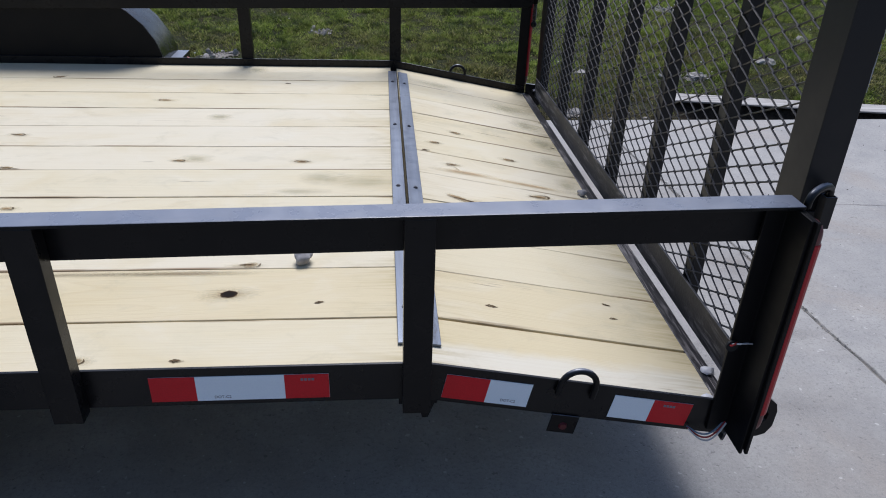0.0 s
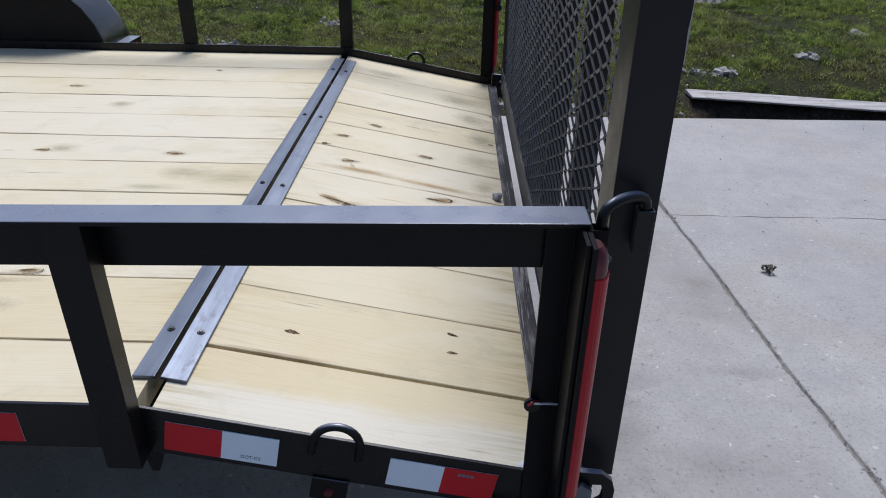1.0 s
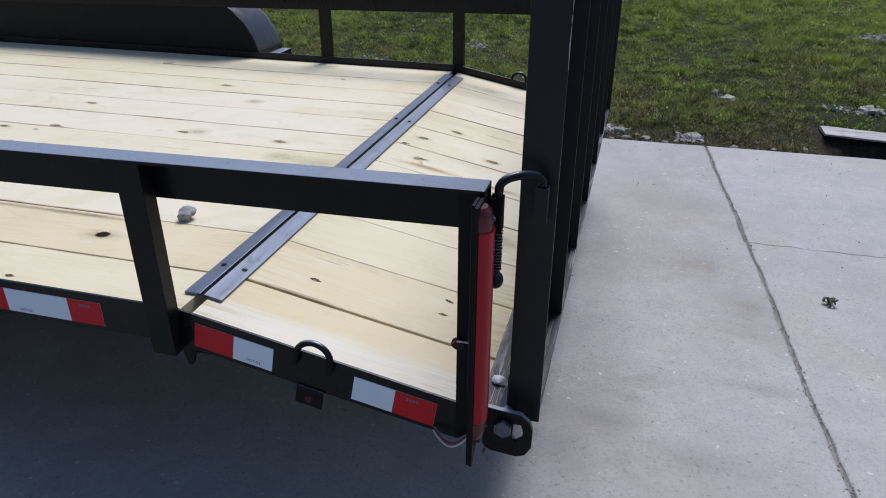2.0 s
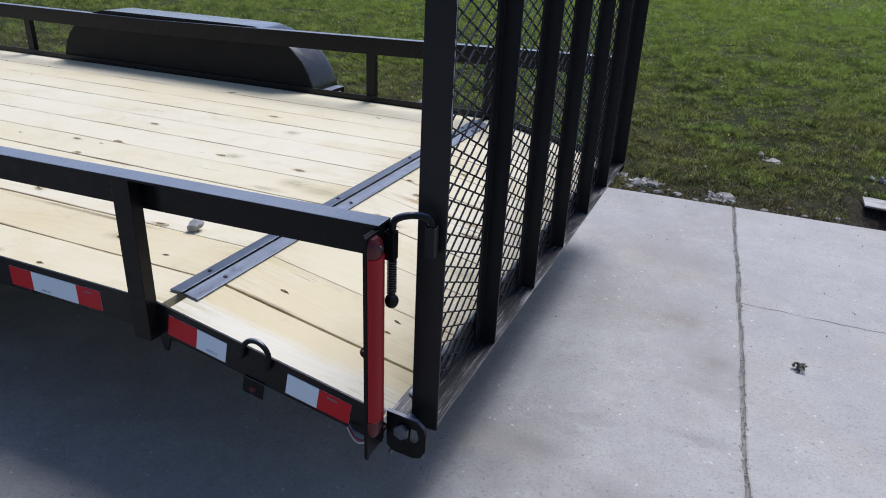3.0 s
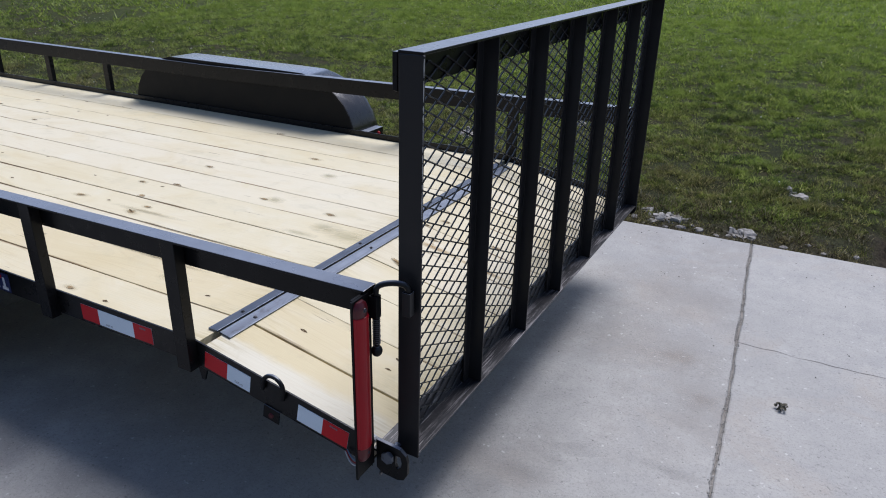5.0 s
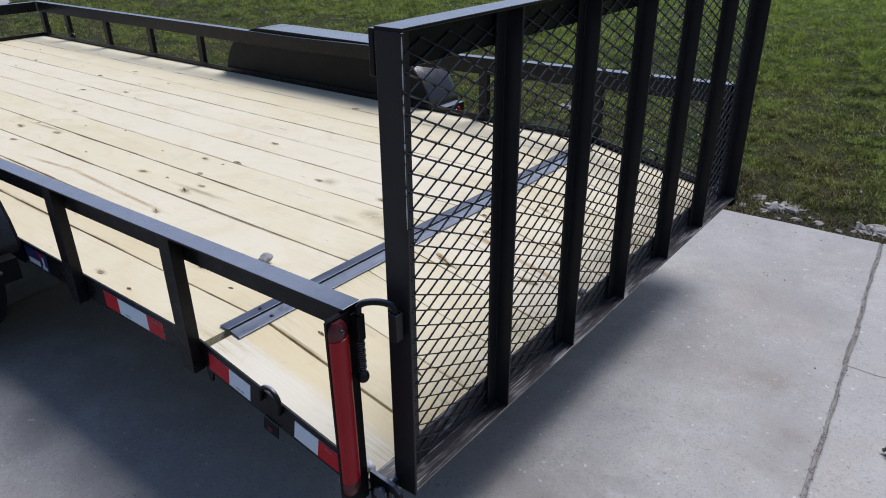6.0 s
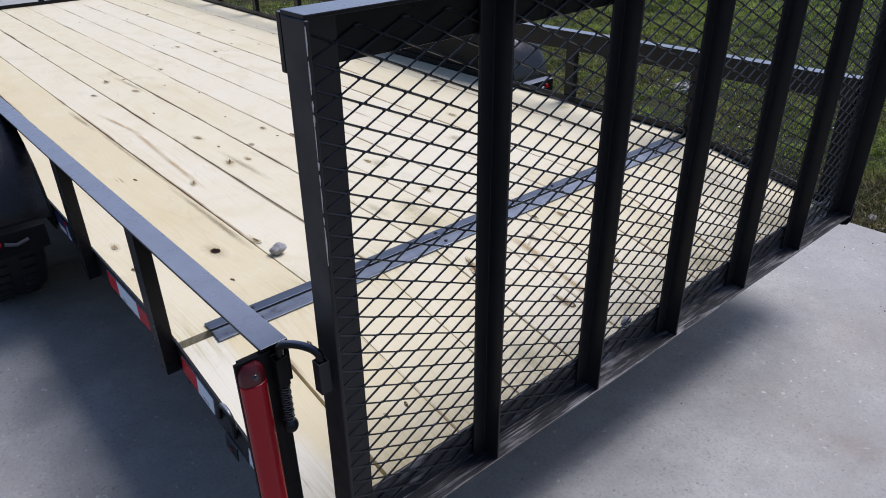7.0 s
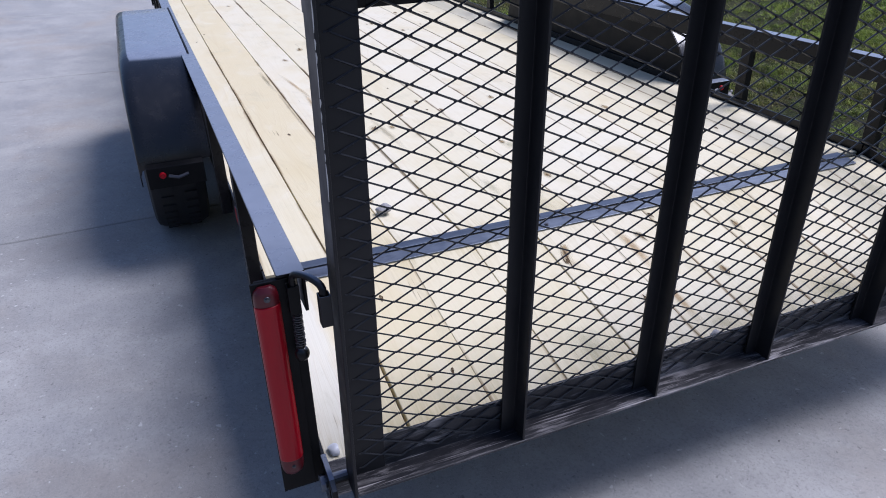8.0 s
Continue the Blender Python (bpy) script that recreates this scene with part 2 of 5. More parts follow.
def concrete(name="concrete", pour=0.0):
    """Old trowelled concrete: cloudy grey, brown stains, pale and dark specks, small pits."""
    s = Shader(name)
    w = s.world_coords()
    wide = s.noise(w, 0.9, 6, 0.62, 0.6)
    mid = s.noise(w, 4.2, 8, 0.74, 0.2)
    blot = s.noise(w, 11, 6, 0.7, 0.5)
    fine = s.noise(w, 120, 5, 0.75)
    dust = s.noise(w, 420, 2, 0.6)
    speck = s.noise(w, 75, 2, 0.5)
    chip = s.noise(w, 48, 2, 0.5)
    c = s.ramp(wide, (0.26, (0.285, 0.280, 0.262)), (0.5, (0.355, 0.346, 0.320)), (0.74, (0.40, 0.386, 0.350)))
    c = s.mix(s.ramp(mid, (0.38, 0.60), (0.54, 0.0)), c, (0.235, 0.232, 0.222))
    c = s.mix(s.ramp(mid, (0.55, 0.0), (0.70, 0.45)), c, (0.47, 0.462, 0.44))
    c = s.mix(s.ramp(blot, (0.54, 0.0), (0.68, 0.35)), c, (0.27, 0.262, 0.25))
    c = s.mix(s.ramp(s.random(), (0.0, 0.0), (1.0, 0.18)), c, (0.48, 0.48, 0.475))
    c = s.mix(s.ramp(s.noise(w, 1.7, 6, 0.66, 0.4), (0.52, 0.0), (0.70, 0.50)), c, (0.36, 0.30, 0.235))
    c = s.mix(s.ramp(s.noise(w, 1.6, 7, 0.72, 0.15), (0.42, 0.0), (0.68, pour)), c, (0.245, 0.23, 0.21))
    c = s.mix(s.ramp(fine, (0.34, 0.55), (0.50, 0.0)), c, (0.18, 0.178, 0.172))
    c = s.mix(s.ramp(dust, (0.55, 0.0), (0.75, 0.35)), c, (0.55, 0.54, 0.52))
    c = s.mix(s.ramp(speck, (0.68, 0.0), (0.73, 0.6)), c, (0.15, 0.145, 0.14))
    c = s.mix(s.ramp(chip, (0.70, 0.0), (0.74, 0.55)), c, (0.60, 0.59, 0.565))
    s.set(Base_Color=c, Roughness=s.ramp(mid, (0.3, 0.50), (0.7, 0.75)), Specular_IOR_Level=0.36)
    h = s.maths("ADD", s.maths("MULTIPLY", fine, 0.5), s.maths("SUBTRACT", s.maths("MULTIPLY", mid, 0.5), s.ramp(speck, (0.66, 0.0), (0.72, 0.5))))
    return s.bump(h, 0.5, 0.003).mat


def lawn_soil():
    s = Shader("lawn_ground")
    w = s.world_coords()
    c = s.ramp(s.noise(w, 3.1, 6, 0.7), (0.3, (0.030, 0.042, 0.012)), (0.52, (0.055, 0.062, 0.02)), (0.72, (0.085, 0.066, 0.036)))
    c = s.mix(s.ramp(s.noise(w, 45, 5, 0.75), (0.40, 0.8), (0.58, 0.0)), c, (0.014, 0.014, 0.009))
    c = s.mix(s.ramp(s.noise(w, 70, 4, 0.7), (0.60, 0.0), (0.72, 0.6)), c, (0.20, 0.16, 0.10))
    y = s.node("ShaderNodeSeparateXYZ", Vector=w).outputs["Y"]
    c = s.mix(s.ramp(s.maths("MULTIPLY", y, 0.05), (0.3, 0.0), (0.7, 0.85)), c, s.ramp(s.noise(w, 5, 5, 0.7), (0.35, (0.05, 0.085, 0.014)), (0.65, (0.17, 0.235, 0.035))))
    verge = s.ramp(s.maths("ADD", s.maths("MULTIPLY", s.maths("SUBTRACT", y, 2.8), 1.1), s.maths("MULTIPLY", s.noise(w, 5, 5, 0.7), 0.6)), (0.25, 1.0), (0.75, 0.0))
    xyz = s.node("ShaderNodeSeparateXYZ", Vector=w)
    line = s.maths("ADD", s.maths("ADD", y, s.maths("MULTIPLY", xyz.outputs["X"], 0.16)), -3.66)
    trench = s.maths("MULTIPLY", s.ramp(line, (0.0, 1.0), (0.1, 0.0)), s.ramp(s.maths("SUBTRACT", xyz.outputs["X"], 1.2), (0.4, 0.0), (0.55, 1.0)))
    verge = s.maths("MAXIMUM", verge, trench)
    c = s.mix(verge, c, s.ramp(s.noise(w, 40, 5, 0.75), (0.35, (0.022, 0.018, 0.014)), (0.62, (0.075, 0.06, 0.042)), (0.8, (0.16, 0.14, 0.11))))
    s.set(Base_Color=c, Roughness=0.95, Specular_IOR_Level=0.15)
    return s.bump(s.noise(w, 28, 6, 0.75), 1.0, 0.03).mat


def bare_soil():
    s = Shader("bare_limestone_soil")
    w = s.world_coords()
    gen = s.node("ShaderNodeSeparateXYZ", Vector=s.tree.nodes.new("ShaderNodeTexCoord").outputs["Generated"])
    flat = s.node("ShaderNodeCombineXYZ", X=s.maths("SUBTRACT", gen.outputs["X"], 0.5), Y=s.maths("SUBTRACT", gen.outputs["Y"], 0.5))
    length = s.tree.nodes.new("ShaderNodeVectorMath")
    length.operation = "LENGTH"
    s.put(length.inputs[0], flat.outputs[0])
    r = s.maths("ADD", s.maths("MULTIPLY", length.outputs["Value"], 2.0), s.maths("MULTIPLY", s.maths("SUBTRACT", s.noise(w, 14, 6, 0.75, 0.8), 0.5), 2.2))
    grit = s.noise(w, 60, 5, 0.75)
    c = s.ramp(grit, (0.34, (0.11, 0.098, 0.08)), (0.5, (0.27, 0.25, 0.22)), (0.68, (0.43, 0.41, 0.375)))
    c = s.mix(s.ramp(s.random(), (0.0, 0.6), (0.5, 0.1)), c, (0.11, 0.085, 0.055))
    s.set(Base_Color=c, Roughness=0.95, Alpha=s.ramp(r, (0.34, 1.0), (0.46, 0.0)))
    return s.bump(grit, 0.8, 0.01).mat


def grass_blade():
    s = Shader("grass_blade")
    w = s.world_coords()
    c = s.ramp(s.island(), (0.0, (0.022, 0.042, 0.008)), (0.34, (0.080, 0.132, 0.019)), (0.58, (0.230, 0.305, 0.051)),
               (0.84, (0.360, 0.430, 0.090)), (1.0, (0.66, 0.60, 0.30)))
    c = s.mix(s.ramp(s.noise(w, 0.45, 5, 0.62), (0.40, 0.0), (0.64, 0.45)), c, (0.33, 0.40, 0.06))
    c = s.mix(s.ramp(s.noise(w, 8.0, 5, 0.7), (0.42, 0.80), (0.50, 0.0)), c, (0.024, 0.052, 0.011))
    c = s.mix(s.ramp(s.noise(s.world_coords((3.6, 4.6, 4.0)), 1.0, 3, 0.5, 0.5), (0.40, 0.72), (0.50, 0.0)), c, (0.026, 0.055, 0.012))
    c = s.mix(s.ramp(s.noise(s.world_coords((4.1, 5.2, 3.0)), 1.0, 3, 0.5, 0.5), (0.52, 0.0), (0.62, 0.55)), c, (0.34, 0.44, 0.085))
    c = s.mix(s.ramp(s.noise(w, 15.0, 3, 0.6), (0.55, 0.0), (0.63, 0.8)), c, (0.37, 0.47, 0.10))
    c = s.mix(s.ramp(s.noise(w, 2.3, 4, 0.6), (0.56, 0.0), (0.68, 0.45)), c, (0.055, 0.10, 0.02))
    y = s.node("ShaderNodeSeparateXYZ", Vector=w).outputs["Y"]
    # blades farther back are painted brighter, as if lit from behind
    c = s.mix(s.ramp(s.maths("MULTIPLY", y, 0.1), (0.55, 0.0), (1.0, 0.42)), c, (0.29, 0.415, 0.058))
    near = s.ramp(s.maths("MULTIPLY", y, 0.1), (0.30, 1.0), (0.42, 0.75), (0.60, 0.08))
    dry = s.ramp(s.noise(w, 1.5, 6, 0.68), (0.42, 0.0), (0.58, 0.75))
    verge = s.ramp(s.maths("MULTIPLY", y, 0.1), (0.290, 0.75), (0.335, 0.0))
    c = s.mix(s.maths("MAXIMUM", s.maths("MULTIPLY", dry, near), verge), c, s.ramp(s.island(), (0.0, (0.045, 0.036, 0.016)), (0.5, (0.165, 0.132, 0.060)), (1.0, (0.46, 0.37, 0.20))))
    s.set(Base_Color=c, Roughness=0.5, Specular_IOR_Level=0.35)
    lit = s.node("ShaderNodeBsdfTranslucent", Color=c)
    both = s.node("ShaderNodeMixShader", Fac=0.54)
    s.put(both.inputs[1], s.bsdf.outputs[0])
    s.put(both.inputs[2], lit.outputs[0])
    s.put(s.out.inputs["Surface"], both.outputs[0])
    return s.mat


def straw():
    s = Shader("dry_straw")
    c = s.ramp(s.island(), (0.0, (0.05, 0.04, 0.022)), (0.4, (0.13, 0.11, 0.05)), (0.75, (0.26, 0.21, 0.115)), (1.0, (0.46, 0.40, 0.27)))
    s.set(Base_Color=c, Roughness=0.8, Specular_IOR_Level=0.2)
    return s.mat


def weathered_wood():
    s = Shader("weathered_board")
    w = s.world_coords((2.5, 45, 45))
    c = s.ramp(s.noise(w, 1.0, 6, 0.7), (0.30, (0.13, 0.12, 0.105)), (0.46, (0.38, 0.365, 0.34)), (0.7, (0.56, 0.545, 0.515)))
    c = s.mix(s.ramp(s.noise(s.world_coords(), 11, 6, 0.75), (0.55, 0.0), (0.70, 0.5)), c, (0.20, 0.18, 0.15))
    s.set(Base_Color=c, Roughness=0.9)
    return s.bump(s.noise(w, 1.0, 5, 0.7), 0.8, 0.004).mat


def rock(name="limestone", a=(0.24, 0.23, 0.22), b=(0.52, 0.50, 0.48)):
    s = Shader(name)
    w = s.coords()
    s.set(Base_Color=s.mix(s.ramp(s.noise(w, 30, 6, 0.7), (0.3, 0.0), (0.7, 1.0)), a, b), Roughness=0.9)
    return s.bump(s.noise(w, 60, 5, 0.7), 0.7, 0.004).mat


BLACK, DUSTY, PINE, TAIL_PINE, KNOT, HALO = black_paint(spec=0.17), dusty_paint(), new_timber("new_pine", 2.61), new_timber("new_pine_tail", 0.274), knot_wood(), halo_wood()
SUN_PINE = new_timber("bleached_pine", 0.274, True)
STAIN = soft_spot("green_stain", (0.40, 0.385, 0.25), (0.46, 0.44, 0.29), (0.55, 0.51, 0.35), 0.22, 0.40, 0.4, 0.32, (26, 34, 26))
AMBER = soft_spot("amber_streak", (0.40, 0.25, 0.10), (0.47, 0.32, 0.15), (0.56, 0.45, 0.26), 0.24, 0.55, 0.2, 0.30, (9, 60, 9))
GRIME = soft_spot("seam_grime", (0.27, 0.235, 0.15), (0.36, 0.32, 0.21), (0.48, 0.43, 0.30), 0.22, 0.50, 0.3, 0.30, (14, 75, 14))
PITCH = dark_pitch()
HOLE = soft_spot("black_knot", (0.012, 0.008, 0.006), (0.03, 0.017, 0.009), (0.30, 0.20, 0.10), 0.68, 1.0, 0.0, 0.05)
# the pale film paints the sky's reflection on the fender's flat top only
FENDER = black_paint("fender_paint", dust=0.0, rough=0.22, base=0.007, sky_sheen=0.9, spec=0.42, top=0.8, tilt=0.975)
# the frame and panel paints leave the painted sky reflection nearly or wholly out
FRAME = black_paint("frame_paint", sky_sheen=0.05, top=0.3)
UPRIGHT = black_paint("upright_paint", dust=0.06, rough=0.38, base=0.0135, sky_sheen=0.5, spec=0.27)
PANEL = black_paint("panel_paint", dust=0.0, rough=0.45, base=0.006, sky_sheen=0.0, spec=0.15, top=0.15)
MESH = black_paint("mesh_paint", dust=0.30, rough=0.38, base=0.014, sky_sheen=0.12, spec=0.34, top=0.4)
STEEL, BOLT, LENS = bare_steel(), bolt_steel(), red_lens()
CAP = plain("dark_red_lens", (0.10, 0.004, 0.009), 0.38, 0, 30, 0.05)
RED, WHITE = tape("red_tape", (0.62, 0.006, 0.016), (0.48, 0.004, 0.010)), tape("white_tape", (0.80, 0.88, 0.94), (0.74, 0.82, 0.90))
INK, CHALK, NAVY = plain("tape_ink", (0.20, 0.20, 0.24)), plain("white_vinyl", (0.75, 0.76, 0.78), 0.4), plain("navy_vinyl", (0.03, 0.04, 0.12), 0.4)
RUBBER, RIM = plain("tyre_rubber", (0.013, 0.013, 0.014), 0.75, 0, 40, 0.4), plain("rim_paint", (0.32, 0.32, 0.33), 0.4, 0.4)
WIRE_WHITE, WIRE_RED, WIRE_BLUE = plain("white_wire", (0.7, 0.7, 0.7), 0.4), plain("red_wire", (0.4, 0.02, 0.02), 0.4), plain("blue_wire", (0.2, 0.3, 0.42), 0.4)
CONCRETE, SOIL, BARE, BLADE = concrete(), lawn_soil(), bare_soil(), grass_blade()
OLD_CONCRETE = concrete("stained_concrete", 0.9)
STONE, PEBBLE = rock("limestone", (0.07, 0.06, 0.05), (0.44, 0.42, 0.39)), rock("grey_gravel", (0.22, 0.21, 0.21), (0.43, 0.42, 0.42))
OLD_WOOD = weathered_wood()
CHALKY = rock("crumbled_limestone", (0.17, 0.155, 0.135), (0.50, 0.48, 0.45))
JOINT = plain("joint_grit", (0.29, 0.27, 0.24), 0.95, 0, 120, 0.9)
CRACK = plain("crack_dirt", (0.17, 0.16, 0.15), 0.95, 0, 200, 0.5)
DEAD_LEAF = plain("dead_leaf", (0.11, 0.10, 0.07), 0.8, 0, 150, 0.6)
STRAW = straw()
CHIP = plain("bare_primer", (0.42, 0.42, 0.41), 0.6, 0, 90, 0.3)
PETAL = plain("clover_white", (0.80, 0.79, 0.66), 0.7)


# ---- mesh helpers ----
PLACE = {}


def part(name, bm, material, parent=None, label="", at=None, bevel=0.0, smooth=False):
    """Links a bmesh as one mesh object, under a thing or a part."""
    bmesh.ops.recalc_face_normals(bm, faces=bm.faces[:])
    me = bpy.data.meshes.new(name)
    if smooth:
        for f in bm.faces:
            f.smooth = True
        for e in bm.edges:
            e.smooth = len(e.link_faces) < 2 or e.calc_face_angle(0.0) < radians(38)
    bm.to_mesh(me)
    bm.free()
    me.materials.append(material)
    return link(name, me, parent, label, at, bevel)


def link(name, me, parent=None, label="", at=None, bevel=0.0):
    ob = new(name, me)
    at = at or Matrix()
    ob.matrix_basis = at
    PLACE[ob] = at
    if parent:
        ob.parent = parent
        ob.matrix_parent_inverse = PLACE[parent].inverted()
    if bevel:
        m = ob.modifiers.new("edge", "BEVEL")
        m.width, m.segments, m.limit_method, m.angle_limit = bevel, 2, "ANGLE", radians(40)
    if label:
        tagged(ob, label)
    return ob


def thing(name, at, label, category, group="", kind=""):
    ob = new(name)
    ob.matrix_basis = at
    ob.empty_display_size = 0.1
    PLACE[ob] = at
    return tagged(ob, label, category, group, kind)


def box(bm, x0, x1, y0, y1, z0, z1):
    v = [bm.verts.new((x, y, z)) for x in (x0, x1) for y in (y0, y1) for z in (z0, z1)]
    for f in ((0, 1, 3, 2), (4, 6, 7, 5), (0, 4, 5, 1), (2, 3, 7, 6), (0, 2, 6, 4), (1, 5, 7, 3)):
        bm.faces.new([v[i] for i in f])
    return bm


def prism(bm, profile, axis, a, b):
    """A profile of 2D points, pushed along an axis from a to b."""
    def spot(p, q, k):
        return {"x": (k, p, q), "y": (p, k, q), "z": (p, q, k)}[axis]
    lo = [bm.verts.new(spot(p, q, a)) for p, q in profile]
    hi = [bm.verts.new(spot(p, q, b)) for p, q in profile]
    n = len(profile)
    bm.faces.new(lo[::-1])
    bm.faces.new(hi)
    for i in range(n):
        bm.faces.new((lo[i], lo[(i + 1) % n], hi[(i + 1) % n], hi[i]))
    return bm


def angle(p, q, dp, dq, t=0.0055):
    """An angle iron's section: the corner at (p, q), the legs dp and dq long."""
    sp, sq = math.copysign(t, dp), math.copysign(t, dq)
    return [(p, q), (p + dp, q), (p + dp, q + sq), (p + sp, q + sq), (p + sp, q + dq), (p, q + dq)]


def tube(bm, points, r, n=10):
    pts = [Vector(p) for p in points]
    rings = []
    up = Vector((0.13, 0.31, 0.94)).normalized()
    for i, p in enumerate(pts):
        d = (pts[min(i + 1, len(pts) - 1)] - pts[max(i - 1, 0)]).normalized()
        if i == 0:
            side = d.cross(up).normalized()
        side = (side - d * side.dot(d)).normalized()
        other = d.cross(side)
        rings.append([bm.verts.new(p + r * (math.cos(a) * side + math.sin(a) * other)) for a in (2 * math.pi * k / n for k in range(n))])
    for a, b in zip(rings, rings[1:]):
        for k in range(n):
            bm.faces.new((a[k], a[(k + 1) % n], b[(k + 1) % n], b[k]))
    bm.faces.new(rings[0][::-1])
    bm.faces.new(rings[-1])
    return bm


def disc(bm, centre, axis, r, depth, n=14, r2=None):
    m = Vector(axis).normalized().to_track_quat("Z", "Y").to_matrix().to_4x4()
    m.translation = Vector(centre)
    bmesh.ops.create_cone(bm, cap_ends=True, segments=n, radius1=r, radius2=r if r2 is None else r2, depth=depth, matrix=m)
    return bm


def bolt_head(bm, centre, axis, r=0.009):
    disc(bm, centre, axis, r, 0.003, 16, 0.8 * r)
    c = Vector(centre) + Vector(axis).normalized() * 0.002
    disc(bm, c, axis, 0.55 * r, 0.003, 6)
    return bm


def turned(bm, m):
    bmesh.ops.transform(bm, matrix=m, verts=bm.verts[:])
    return bm


# ---- the trailer: x runs to its rear, y across from the near side ----
WIDTH, FRONT, BREAK, DECK, LIP = 2.06, -5.28, -0.045, 0.437, 0.465
RAIL_END = 0.530


def rail_z(x):
    """The top of the side rail, which climbs a little towards the rear."""
    return 0.757 + 0.020 * max(x, -2.0)


DOVE = Matrix.Translation((BREAK, 0, DECK)) @ Matrix.Rotation(math.atan(0.188), 4, "Y")   # down the dovetail
DOVE_LONG = 0.572
trailer = thing("utility_trailer", pose(-2.3, WIDTH / 2, 0.03), "black steel utility trailer with pine deck and raised mesh gate", "trailer")


LEAN = Matrix(((1, 0, 0, 0), (0, 1, 0.014, -0.014 * 0.329), (0, 0, 1, 0), (0, 0, 0, 1)))   # the gate leans a little to the far side


def sided(bm, far):
    """Mirrors to the far side of the trailer where asked."""
    if far:
        turned(bm, Matrix.Translation((0, WIDTH, 0)) @ Matrix.Diagonal((1, -1, 1, 1)))
    return bm


def post(x, far, foot=0.383):
    bm = bmesh.new()
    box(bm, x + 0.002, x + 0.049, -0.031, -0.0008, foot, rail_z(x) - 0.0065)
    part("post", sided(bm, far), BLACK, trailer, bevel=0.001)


def rear_post(far):
    bm = bmesh.new()
    prism(bm, angle(0.525, -0.0012, -0.039, -0.069), "z", 0.30, 0.7605)
    part("rear_post", sided(bm, far), PANEL, trailer, bevel=0.001)


def tail_light(far):
    y0, y1, x = -0.077, -0.034, 0.525
    bm = bmesh.new()
    prism(bm, [(y0 - 0.0005, 0.760), (y0 - 0.0005, 0.306), (y0 + 0.004, 0.306), (y0 + 0.030, 0.332), (y1 + 0.016, 0.304), (y1 + 0.016, 0.760)], "x", x + 0.0005, x + 0.006)
    light = part("tail_light", sided(bm, far), PANEL, trailer, "long narrow red tail light bar on black base", bevel=0.0003)
    bm = bmesh.new()
    mid, w = (y0 + y1) / 2, (y1 - y0) / 2
    curve = [(x + 0.006 + 0.019 * math.sin(math.pi * k / 12) ** 0.75, mid - w * math.cos(math.pi * k / 12)) for k in range(13)]
    prism(bm, curve, "z", 0.392, 0.723)
    part("lens", sided(bm, far), LENS, light, "long red lens", bevel=0.002)
    for z, d, tall in ((0.7235, 1, 0.032), (0.3915, -1, 0.040)):
        bm = bmesh.new()
        rows = []
        for j in range(7):
            f = j / 6
            k = math.sqrt(1 - 0.75 * f ** 4)
            rows.append([bm.verts.new((x + 0.006 + (p - x - 0.006) * 0.86 * k, mid + (q - mid) * 0.97 * k, z + d * tall * f)) for p, q in curve])
        for a, b in zip(rows, rows[1:]):
            for i in range(12):
                bm.faces.new((a[i], a[i + 1], b[i + 1], b[i]))
            bm.faces.new((a[12], a[0], b[0], b[12]))
        bm.faces.new(rows[0])
        bm.faces.new(rows[-1])
        part("end_cap", sided(bm, far), CAP, light, "rounded dark red end cap", smooth=True)
        bm = bmesh.new()
        bolt_head(bm, (x + 0.0215, mid, z + d * 0.014), (1, 0, 0), 0.006 if d > 0 else 0.0045)
        part("screw", sided(bm, far), BOLT, light)


def side(far):
    bm = bmesh.new()
    prism(bm, [(0, 0.389), (0.052, 0.389), (0.052, 0.395), (0.006, 0.395), (0.006, LIP), (0, LIP)], "x", FRONT, BREAK)
    part("side_frame", sided(bm, far), FRAME, trailer, bevel=0.001)
    bm = bmesh.new()
    prism(bm, [(0, -0.048), (0.052, -0.048), (0.052, -0.042), (0.006, -0.042), (0.006, LIP - DECK), (0, LIP - DECK)], "x", 0.001, DOVE_LONG)
    part("dovetail_frame", sided(turned(bm, DOVE), far), FRAME, trailer, bevel=0.001)
    bm = bmesh.new()
    rings = [[bm.verts.new((x, y, z)) for y, z in angle(0.0115, rail_z(x), -0.046, -0.078, 0.006)] for x in (FRONT - 0.04, -2.0, RAIL_END)]
    for a, b in zip(rings, rings[1:]):
        for i in range(6):
            bm.faces.new((a[i], a[(i + 1) % 6], b[(i + 1) % 6], b[i]))
    bm.faces.new(rings[0])
    bm.faces.new(rings[-1])
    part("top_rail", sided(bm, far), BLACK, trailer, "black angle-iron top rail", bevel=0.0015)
    for x in (-0.062, -0.672) if far else (-0.078, -0.643):
        post(x, far)
    for k in range(4):
        post(-3.015 - 0.612 * k, far)
    bm = bmesh.new()
    box(bm, FRONT, FRONT + 0.048, -0.040, -0.0015, 0.372, rail_z(FRONT) - 0.0065)
    part("corner_post", sided(bm, far), BLACK, trailer, bevel=0.001)
    rear_post(far)
    tail_light(far)


side(False)
side(True)

